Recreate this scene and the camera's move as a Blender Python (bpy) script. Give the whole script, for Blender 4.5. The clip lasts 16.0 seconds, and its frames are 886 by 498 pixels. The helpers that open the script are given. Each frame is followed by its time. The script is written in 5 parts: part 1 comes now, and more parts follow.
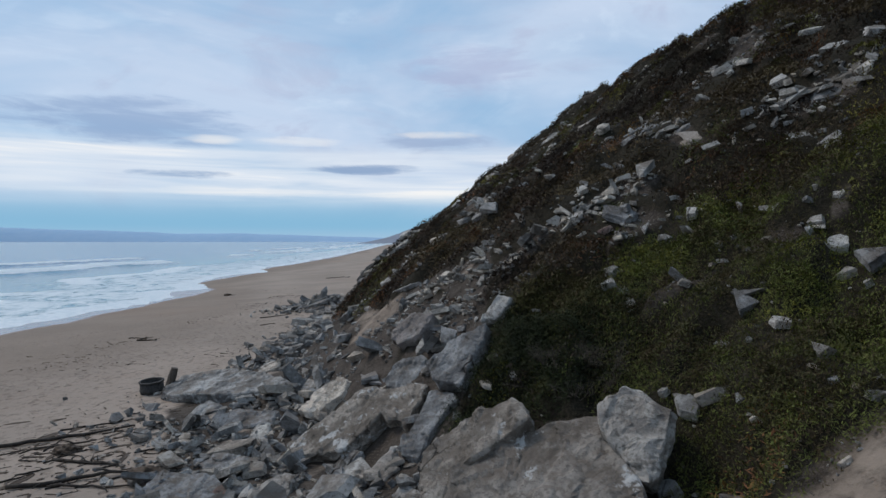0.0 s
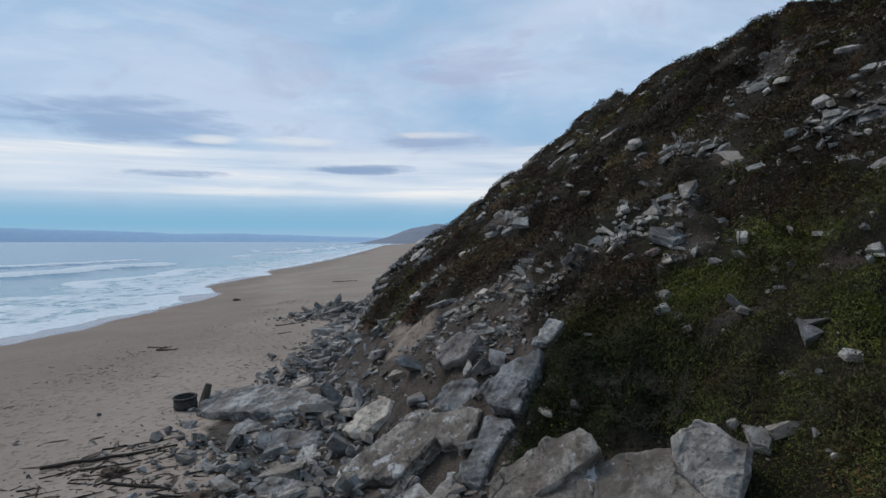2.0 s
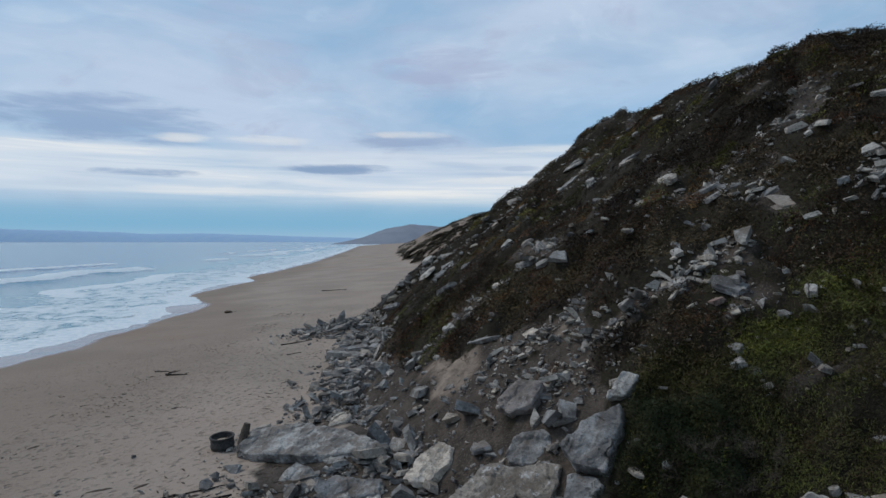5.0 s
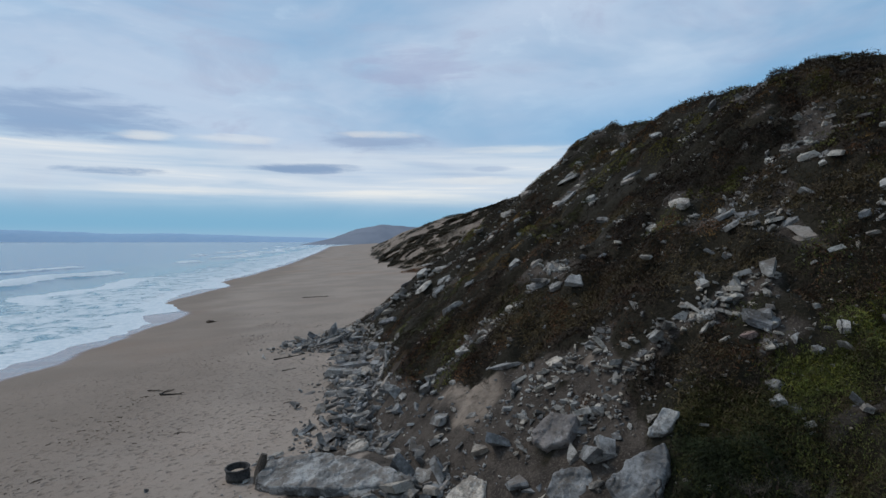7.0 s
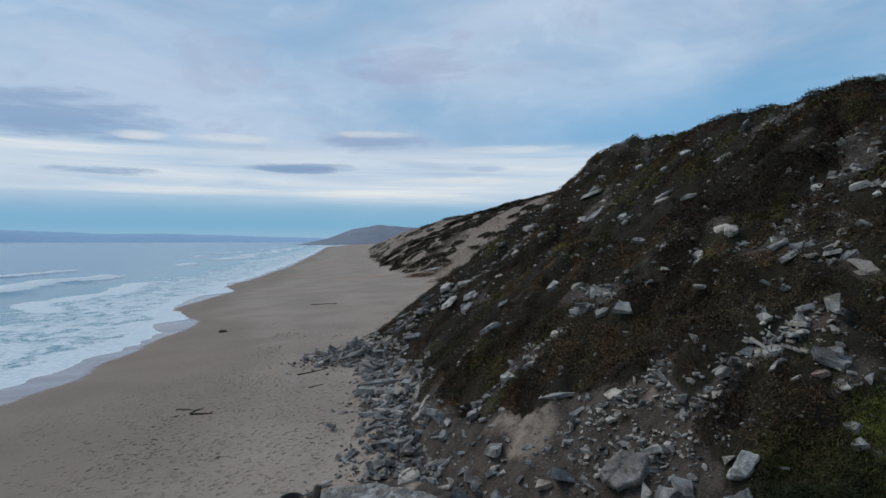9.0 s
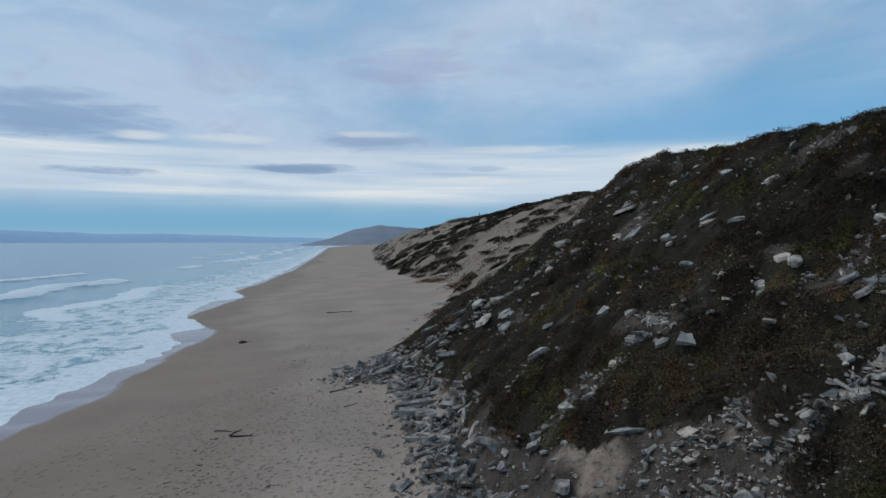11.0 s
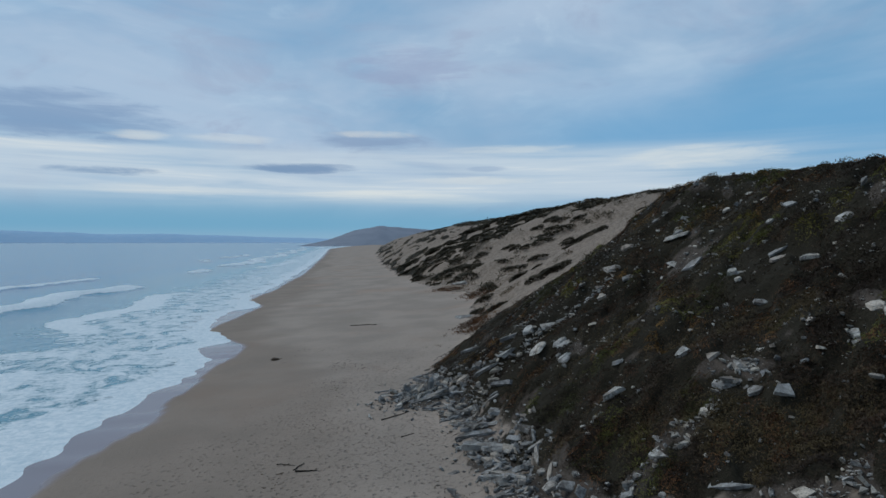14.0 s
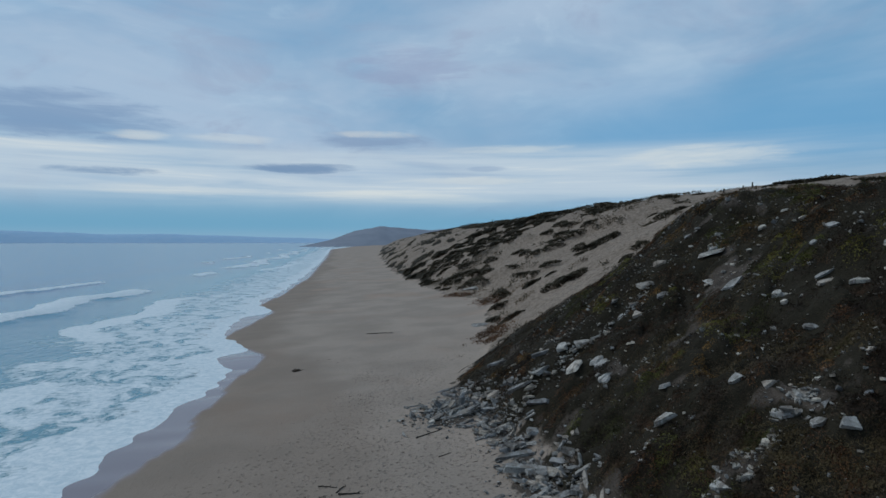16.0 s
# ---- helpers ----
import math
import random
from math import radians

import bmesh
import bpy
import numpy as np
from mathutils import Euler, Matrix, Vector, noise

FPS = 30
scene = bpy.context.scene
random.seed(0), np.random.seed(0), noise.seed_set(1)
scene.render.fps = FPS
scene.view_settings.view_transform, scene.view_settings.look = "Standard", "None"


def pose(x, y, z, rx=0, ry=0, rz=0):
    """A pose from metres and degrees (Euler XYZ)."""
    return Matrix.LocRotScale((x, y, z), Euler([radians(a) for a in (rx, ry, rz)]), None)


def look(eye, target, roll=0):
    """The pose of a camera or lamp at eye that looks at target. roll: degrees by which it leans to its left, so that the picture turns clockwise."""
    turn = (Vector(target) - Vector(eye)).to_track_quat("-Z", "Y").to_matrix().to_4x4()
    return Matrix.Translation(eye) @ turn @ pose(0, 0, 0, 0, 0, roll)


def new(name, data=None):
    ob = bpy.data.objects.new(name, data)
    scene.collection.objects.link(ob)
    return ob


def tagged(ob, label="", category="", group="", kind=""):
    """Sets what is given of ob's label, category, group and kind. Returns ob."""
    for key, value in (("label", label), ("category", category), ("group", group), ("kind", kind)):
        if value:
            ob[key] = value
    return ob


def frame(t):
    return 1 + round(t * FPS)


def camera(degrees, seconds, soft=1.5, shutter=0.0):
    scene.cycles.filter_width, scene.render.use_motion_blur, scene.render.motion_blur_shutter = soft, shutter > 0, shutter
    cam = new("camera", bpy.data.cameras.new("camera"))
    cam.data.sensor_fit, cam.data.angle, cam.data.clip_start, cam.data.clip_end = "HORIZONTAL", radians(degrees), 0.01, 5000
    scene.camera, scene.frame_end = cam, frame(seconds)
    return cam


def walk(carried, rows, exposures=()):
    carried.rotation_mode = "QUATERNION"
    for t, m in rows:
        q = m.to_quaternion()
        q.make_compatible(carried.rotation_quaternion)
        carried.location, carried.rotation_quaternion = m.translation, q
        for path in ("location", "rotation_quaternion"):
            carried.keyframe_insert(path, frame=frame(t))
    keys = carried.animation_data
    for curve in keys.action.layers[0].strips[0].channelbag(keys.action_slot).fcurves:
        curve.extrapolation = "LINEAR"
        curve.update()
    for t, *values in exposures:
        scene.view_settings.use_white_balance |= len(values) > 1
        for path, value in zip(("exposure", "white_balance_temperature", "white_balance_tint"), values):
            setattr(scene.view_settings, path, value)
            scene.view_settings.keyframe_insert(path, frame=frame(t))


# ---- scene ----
cam = camera(72.0, 16.0)
PATH = [
    (0, 0.000, 0.000, 5.600, 0.01),
    (0.5, -0.192, -0.006, 5.668, -0.04),
    (1, -0.436, -0.005, 5.774, -0.06),
    (1.5, -0.720, -0.013, 5.910, -0.10),
    (2, -1.050, -0.016, 6.066, -0.17),
    (2.5, -1.367, -0.018, 6.236, -0.13),
    (3, -1.701, -0.005, 6.409, -0.19),
    (3.5, -2.036, 0.006, 6.583, -0.41),
    (4, -2.371, 0.028, 6.763, -1.12),
    (6.5, -4.069, 0.277, 7.676, -4.68),
    (7, -4.435, 0.329, 7.874, -5.34),
    (7.5, -4.819, 0.391, 8.069, -5.72),
    (8, -5.228, 0.444, 8.280, -5.81),
    (8.5, -5.664, 0.497, 8.494, -5.81),
    (9, -6.106, 0.548, 8.726, -5.81),
    (11.5, -8.442, 1.062, 9.927, -5.81),
    (12, -8.918, 1.128, 10.183, -5.81),
    (12.5, -9.407, 1.168, 10.447, -5.81),
    (13, -9.912, 1.238, 10.710, -5.81),
    (13.5, -10.415, 1.304, 10.967, -5.81),
    (14, -10.912, 1.387, 11.223, -5.81),
    (14.5, -11.407, 1.479, 11.474, -5.81),
    (15, -11.900, 1.581, 11.725, -5.81),
    (15.5, -12.386, 1.661, 11.968, -5.81),
    (16, -12.856, 1.726, 12.203, -5.81),
]
PITCH = -0.75
EXPOSURES = [(0.0, 0.12, 6500, 10), (3.5, 0.0, 6450, 9), (7.0, -0.03, 6400, 8), (9.0, -0.08, 6330, 7), (12.5, -0.17, 6180, 5), (16.0, -0.30, 6050, 3)]
walk(cam, [(t, pose(x, y, z, 90 + PITCH, 0, yaw)) for t, x, y, z, yaw in PATH], EXPOSURES)

# ---- sky, sun ----
def node(tree, kind, at=None, **inputs):
    n = tree.nodes.new(kind)
    for key, value in inputs.items():
        n.inputs[int(key[1:]) if key[0] == "i" and key[1:].isdigit() else key.replace("_", " ")].default_value = value
    return n


def maths(tree, op, a, b=None, c=None, clamp=False):
    n = tree.nodes.new("ShaderNodeMath")
    n.operation, n.use_clamp = op, clamp
    for k, v in enumerate((a, b, c)):
        if v is None:
            continue
        if isinstance(v, (int, float)):
            n.inputs[k].default_value = v
        else:
            tree.links.new(v, n.inputs[k])
    return n.outputs[0]


def step(tree, v, lo, hi, a=0.0, b=1.0):
    """A smooth step of v from a at lo to b at hi."""
    n = tree.nodes.new("ShaderNodeMapRange")
    n.interpolation_type = "SMOOTHSTEP"
    tree.links.new(v, n.inputs[0])
    for k, x in enumerate((lo, hi, a, b)):
        n.inputs[k + 1].default_value = x
    return n.outputs[0]


def blend(tree, fac, a, b, mode="MIX"):
    n = tree.nodes.new("ShaderNodeMix")
    n.data_type, n.blend_type = "RGBA", mode
    for k, v in ((0, fac), (6, a), (7, b)):
        if isinstance(v, (int, float)):
            n.inputs[k].default_value = v
        elif isinstance(v, tuple):
            n.inputs[k].default_value = (*v, 1)
        else:
            tree.links.new(v, n.inputs[k])
    return n.outputs[2]


def vec(tree, x, y, z=0.0):
    n = tree.nodes.new("ShaderNodeCombineXYZ")
    for k, v in enumerate((x, y, z)):
        if isinstance(v, (int, float)):
            n.inputs[k].default_value = v
        else:
            tree.links.new(v, n.inputs[k])
    return n.outputs[0]


def grain(tree, where, scale, detail=4.0, rough=0.55, warp=0.0):
    n = node(tree, "ShaderNodeTexNoise", Scale=scale, Detail=detail, Roughness=rough, Distortion=warp)
    if where is not None:
        tree.links.new(where, n.inputs["Vector"])
    return n.outputs[0]


def make_sky():
    world = bpy.data.worlds.new("overcast_sky")
    scene.world = world
    world.use_nodes = True
    t = world.node_tree
    t.nodes.clear()
    out, back = t.nodes.new("ShaderNodeOutputWorld"), t.nodes.new("ShaderNodeBackground")
    split = t.nodes.new("ShaderNodeSeparateXYZ")
    t.links.new(t.nodes.new("ShaderNodeTexCoord").outputs["Generated"], split.inputs[0])
    az = maths(t, "MULTIPLY", maths(t, "ARCTAN2", split.outputs[0], split.outputs[1]), 57.2958)
    el = maths(t, "MULTIPLY", maths(t, "ARCSINE", split.outputs[2]), 57.2958)
    clear = node(t, "ShaderNodeTexSky")
    clear.sky_type, clear.sun_disc = "NISHITA", False
    clear.sun_elevation, clear.sun_rotation = SUN_UP, SUN_ROUND
    blue = blend(t, 0.75, blend(t, 1.0, clear.outputs[0], (0.09, 0.09, 0.09), "MULTIPLY"), (0.235, 0.465, 0.72))
    # high grey cloud in broad soft masses, stretched along the horizon
    wide = grain(t, vec(t, maths(t, "MULTIPLY", az, 0.035), maths(t, "MULTIPLY", el, 0.11), 3.7), 1.0, 5.0, 0.52, 0.6)
    fine = grain(t, vec(t, maths(t, "MULTIPLY", az, 0.10), maths(t, "MULTIPLY", el, 0.42), 8.1), 1.0, 4.0, 0.5, 0.4)
    veil = maths(t, "ADD", wide, maths(t, "MULTIPLY", maths(t, "SUBTRACT", fine, 0.5), 0.15))
    # clearer towards the land
    veil = maths(t, "SUBTRACT", veil, step(t, az, 6.0, 40.0, 0.0, 0.15))
    veil = maths(t, "ADD", veil, step(t, el, 12.0, 22.0, 0.0, 0.10))
    cover = step(t, veil, 0.16, 0.70)
    tone = blend(t, step(t, wide, 0.3, 0.7), (0.455, 0.56, 0.73), (0.55, 0.645, 0.80))
    puff = grain(t, vec(t, maths(t, "MULTIPLY", az, 0.085), maths(t, "MULTIPLY", el, 0.21), 5.2), 1.0, 7.0, 0.58, 0.7)
    tone = blend(t, step(t, puff, 0.50, 0.66, 0.0, 0.75), tone, (0.46, 0.51, 0.665))
    tone = blend(t, step(t, puff, 0.46, 0.34, 0.0, 0.6), tone, (0.62, 0.72, 0.86))
    sky = blend(t, maths(t, "MULTIPLY", cover, 0.92), blue, tone)
    # open blue low over the land
    open_blue = maths(t, "MULTIPLY", step(t, az, 4.0, 26.0), maths(t, "MULTIPLY", step(t, el, 17.0, 9.0), step(t, el, 5.5, 8.0)))
    sky = blend(t, maths(t, "MULTIPLY", open_blue, 0.75), sky, (0.19, 0.43, 0.70))
    # the bright gap under the cloud deck, in thin streaks
    streak = grain(t, vec(t, maths(t, "MULTIPLY", az, 0.045), maths(t, "MULTIPLY", el, 0.85), 1.3), 1.0, 4.0, 0.55, 0.3)
    gap = maths(t, "MULTIPLY", step(t, el, 2.4, 4.6), step(t, el, 9.4, 7.2))
    gap = maths(t, "MULTIPLY", gap, step(t, az, 42.0, 22.0, 0.25, 1.0))
    sky = blend(t, maths(t, "MULTIPLY", gap, step(t, streak, 0.28, 0.60, 0.25, 1.0)), sky, (0.66, 0.73, 0.82))
    thin = maths(t, "MULTIPLY", gap, step(t, streak, 0.55, 0.72))
    sky = blend(t, maths(t, "MULTIPLY", thin, 0.8), sky, (0.92, 0.90, 0.87))
    # blue-grey haze on the horizon
    sky = blend(t, step(t, el, 5.0, 1.6, 0.0, 0.95), sky, (0.22, 0.445, 0.635))
    sky = blend(t, step(t, el, 1.5, 0.0, 0.0, 0.8), sky, (0.34, 0.50, 0.66))
    # single dark lens clouds: bearing, height, half length, half depth, strength
    edge = maths(t, "MULTIPLY", maths(t, "SUBTRACT", grain(t, vec(t, maths(t, "MULTIPLY", az, 0.17), maths(t, "MULTIPLY", el, 1.1)), 1.0, 6.0, 0.62, 0.5), 0.5), 4.2)
    for bearing, height, long, deep, depth, tint in CLOUDS:
        u = maths(t, "DIVIDE", maths(t, "SUBTRACT", az, bearing), long)
        v = maths(t, "DIVIDE", maths(t, "SUBTRACT", el, height), deep)
        r = maths(t, "ADD", maths(t, "ADD", maths(t, "MULTIPLY", u, u), maths(t, "MULTIPLY", v, v)), edge)
        sky = blend(t, step(t, r, 1.6, -0.1, 0.0, depth), sky, tint)
    for bearing, height, long, deep, depth in WISPS:
        u = maths(t, "DIVIDE", maths(t, "SUBTRACT", az, bearing), long)
        v = maths(t, "DIVIDE", maths(t, "SUBTRACT", el, height), deep)
        r = maths(t, "ADD", maths(t, "ADD", maths(t, "MULTIPLY", u, u), maths(t, "MULTIPLY", v, v)), edge)
        sky = blend(t, step(t, r, 1.5, -0.3, 0.0, depth), sky, (0.86, 0.85, 0.83))
    sky = blend(t, step(t, el, -0.2, -3.0), sky, (0.16, 0.17, 0.19))
    # the unseen sky to the south is dimmed to darken sides facing it
    south = step(t, maths(t, "ABSOLUTE", az), 62.0, 140.0, 1.0, 0.66)
    sky = blend(t, 1.0, sky, vec(t, south, south, south), "MULTIPLY")
    t.links.new(sky, back.inputs[0])
    back.inputs[1].default_value = SKY_LIGHT
    t.links.new(back.outputs[0], out.inputs[0])


SKY_LIGHT = 1.0
SUN_UP, SUN_ROUND = radians(50), radians(-62)
CLOUDS = [
    (-7.2, 6.6, 5.0, 0.42, 0.85, (0.22, 0.33, 0.52)),
    (-23.4, 5.8, 4.0, 0.32, 0.8, (0.24, 0.36, 0.55)),
    (-27.5, 10.0, 9.0, 1.8, 0.7, (0.25, 0.36, 0.56)),
    (-1.0, 9.2, 5.2, 0.85, 0.75, (0.30, 0.39, 0.57)),
    (2.6, 15.6, 5.2, 2.0, 0.5, (0.36, 0.41, 0.60)),
    (10.0, 6.7, 1.7, 0.22, 0.5, (0.36, 0.46, 0.64)),
]
# bright torn edges in the gap: bearing, height, half length, half depth, strength
WISPS = [(-0.7, 9.8, 3.6, 0.34, 0.5), (-20.5, 8.9, 2.4, 0.36, 0.6), (-13.0, 9.0, 5.0, 0.4, 0.4), (29.0, 7.3, 6.5, 0.9, 0.55), (12.0, 8.4, 6.0, 0.4, 0.45),
         (-1.5, 4.3, 6.0, 0.4, 0.4), (8.5, 5.6, 7.0, 0.35, 0.5), (-18.0, 4.4, 8.0, 0.4, 0.35)]
make_sky()
sun = new("sun", bpy.data.lights.new("sun", "SUN"))
sun.data.energy, sun.data.angle, sun.data.color = 1.25, radians(18), (1.0, 0.92, 0.82)
sun.matrix_world = look((0, 0, 0), (-math.sin(SUN_ROUND) * math.cos(SUN_UP), -math.cos(SUN_ROUND) * math.cos(SUN_UP), -math.sin(SUN_UP)))

# ---- materials ----
def material(name, rough=0.9, metal=0.0, spec=0.3):
    m = bpy.data.materials.new(name)
    m.use_nodes = True
    t = m.node_tree
    shade = t.nodes["Principled BSDF"]
    shade.inputs["Roughness"].default_value = rough
    shade.inputs["Metallic"].default_value = metal
    shade.inputs["Specular IOR Level"].default_value = spec
    return m, t, shade


def relief(t, shade, height, strength=0.5, distance=0.05):
    b = node(t, "ShaderNodeBump", Strength=strength, Distance=distance)
    t.links.new(height, b.inputs["Height"])
    t.links.new(b.outputs[0], shade.inputs["Normal"])


def place(t):
    return t.nodes.new("ShaderNodeNewGeometry").outputs["Position"]


def own_place(t):
    return t.nodes.new("ShaderNodeTexCoord").outputs["Object"]


def attribute(t, name):
    n = t.nodes.new("ShaderNodeAttribute")
    n.attribute_name = name
    return n.outputs["Fac"]


def ground_material():
    m, t, shade = material("sand_and_soil", 0.95, spec=0.15)
    p = place(t)
    big, mid, small = grain(t, p, 0.16, 4), grain(t, p, 1.7, 5, 0.6), grain(t, p, 22.0, 4, 0.65)
    sand = blend(t, step(t, big, 0.35, 0.65), (0.285, 0.239, 0.202), (0.354, 0.293, 0.246))
    sand = blend(t, step(t, small, 0.35, 0.75, 0.0, 0.4), sand, (0.28, 0.22, 0.17))
    patch = grain(t, p, 0.055, 5, 0.6)
    sand = blend(t, step(t, patch, 0.52, 0.68, 0.0, 0.5), sand, (0.335, 0.236, 0.178))
    sand = blend(t, step(t, patch, 0.46, 0.32, 0.0, 0.4), sand, (0.255, 0.212, 0.172))
    tread = attribute(t, "tread")
    scuff = node(t, "ShaderNodeTexVoronoi", Scale=3.3)
    t.links.new(blend(t, 0.12, p, grain(t, p, 3.0)), scuff.inputs["Vector"])
    prints = maths(t, "MULTIPLY", step(t, scuff.outputs["Distance"], 0.34, 0.12), step(t, mid, 0.36, 0.52))
    prints = maths(t, "MULTIPLY", prints, tread)
    scatter_marks = node(t, "ShaderNodeTexVoronoi", Scale=5.2)
    t.links.new(blend(t, 0.2, p, grain(t, p, 5.0)), scatter_marks.inputs["Vector"])
    small_prints = maths(t, "MULTIPLY", step(t, scatter_marks.outputs["Distance"], 0.34, 0.10), step(t, grain(t, p, 0.7, 4), 0.40, 0.54))
    prints = maths(t, "MAXIMUM", prints, maths(t, "MULTIPLY", maths(t, "MULTIPLY", small_prints, attribute(t, "dry")), 0.6))
    # shade inside the dents is put into the colour of the prints
    sand = blend(t, maths(t, "MULTIPLY", prints, 0.5), sand, (0.15, 0.12, 0.098))
    blotch = maths(t, "MULTIPLY", step(t, grain(t, p, 4.2, 7, 0.72), 0.52, 0.64), maths(t, "ADD", maths(t, "MULTIPLY", attribute(t, "dry"), 0.25), maths(t, "MULTIPLY", tread, 0.35)))
    sand = blend(t, blotch, sand, (0.16, 0.128, 0.104))
    soil = blend(t, step(t, mid, 0.35, 0.68), (0.036, 0.029, 0.024), (0.085, 0.069, 0.057))
    soil = blend(t, step(t, small, 0.48, 0.68, 0.0, 0.7), soil, (0.145, 0.126, 0.108))
    pale = blend(t, step(t, mid, 0.3, 0.7), (0.215, 0.172, 0.138), (0.305, 0.248, 0.20))
    soil = blend(t, maths(t, "MULTIPLY", attribute(t, "pale"), step(t, grain(t, p, 2.4, 6, 0.7), 0.34, 0.56, 0.35, 0.95)), soil, pale)
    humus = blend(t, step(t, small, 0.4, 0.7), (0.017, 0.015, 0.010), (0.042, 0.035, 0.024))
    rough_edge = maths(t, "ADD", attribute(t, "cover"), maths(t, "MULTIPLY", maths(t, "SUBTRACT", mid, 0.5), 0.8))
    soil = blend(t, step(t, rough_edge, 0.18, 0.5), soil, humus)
    fine_edge = maths(t, "ADD", attribute(t, "soil"), maths(t, "MULTIPLY", maths(t, "SUBTRACT", mid, 0.5), 0.5))
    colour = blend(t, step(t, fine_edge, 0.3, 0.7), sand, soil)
    damp = attribute(t, "damp")
    colour = blend(t, maths(t, "MULTIPLY", damp, 0.45), colour, (0.190, 0.148, 0.116))
    wet = attribute(t, "wet")
    # wet sand, its base tinted with the lavender of the reflected sky
    colour = blend(t, wet, colour, (0.190, 0.150, 0.165))
    t.links.new(colour, shade.inputs["Base Color"])
    t.links.new(maths(t, "SUBTRACT", 0.95, maths(t, "MULTIPLY", wet, 0.80)), shade.inputs["Roughness"])
    t.links.new(maths(t, "ADD", 0.15, maths(t, "MULTIPLY", wet, 0.45)), shade.inputs["Specular IOR Level"])
    lumps = maths(t, "ADD", maths(t, "MULTIPLY", mid, 0.6), maths(t, "MULTIPLY", small, 0.35))
    lumps = maths(t, "SUBTRACT", lumps, maths(t, "MULTIPLY", prints, 1.3))
    lumps = maths(t, "MULTIPLY", lumps, maths(t, "SUBTRACT", 1.0, wet))
    relief(t, shade, lumps, 0.7, 0.09)
    return m


def sea_material():
    m, t, shade = material("sea_water_and_foam", 0.12, spec=0.5)
    p = place(t)
    off = attribute(t, "off")
    wob = maths(t, "MULTIPLY", maths(t, "SUBTRACT", grain(t, p, 0.07, 3), 0.5), 14.0)
    d = maths(t, "ADD", off, wob)
    deep = blend(t, step(t, d, 6.0, 70.0), (0.075, 0.245, 0.32), (0.050, 0.165, 0.29))
    deep = blend(t, step(t, off, 5.0, 0.5), deep, (0.25, 0.24, 0.24))
    # foam: dense at the edge, a torn web behind it, and white crests on the breakers
    long = t.nodes.new("ShaderNodeMapping")
    long.inputs["Scale"].default_value = (0.36, 0.30, 1.0)
    t.links.new(p, long.inputs[0])
    web = grain(t, long.outputs[0], 1.0, 7.0, 0.68, 0.8)
    torn = grain(t, p, 1.7, 8.0, 0.75, 0.8)
    tear = maths(t, "ADD", maths(t, "MULTIPLY", web, 0.7), maths(t, "MULTIPLY", torn, 0.3))
    thick = maths(t, "MAXIMUM", step(t, d, 8.0, 0.5, 0.0, 0.92), step(t, d, 48.0, 10.0, 0.0, 0.57))
    thick = maths(t, "MAXIMUM", thick, maths(t, "MULTIPLY", attribute(t, "crest"), 1.1))
    foam = maths(t, "ADD", tear, maths(t, "SUBTRACT", thick, 1.0))
    foam = step(t, foam, -0.02, 0.10)
    foam = maths(t, "MULTIPLY", foam, step(t, thick, 0.0, 0.2))
    white = blend(t, step(t, torn, 0.35, 0.65), (0.50, 0.60, 0.66), (0.74, 0.79, 0.82))
    t.links.new(blend(t, foam, deep, white), shade.inputs["Base Color"])
    t.links.new(maths(t, "ADD", 0.17, maths(t, "MULTIPLY", foam, 0.6)), shade.inputs["Roughness"])
    chop = t.nodes.new("ShaderNodeMapping")
    chop.inputs["Scale"].default_value = (0.9, 0.35, 1.0)
    t.links.new(p, chop.inputs[0])
    relief(t, shade, maths(t, "ADD", grain(t, chop.outputs[0], 0.5, 6.0, 0.6), maths(t, "MULTIPLY", foam, 0.25)), 0.45, 0.35)
    return m


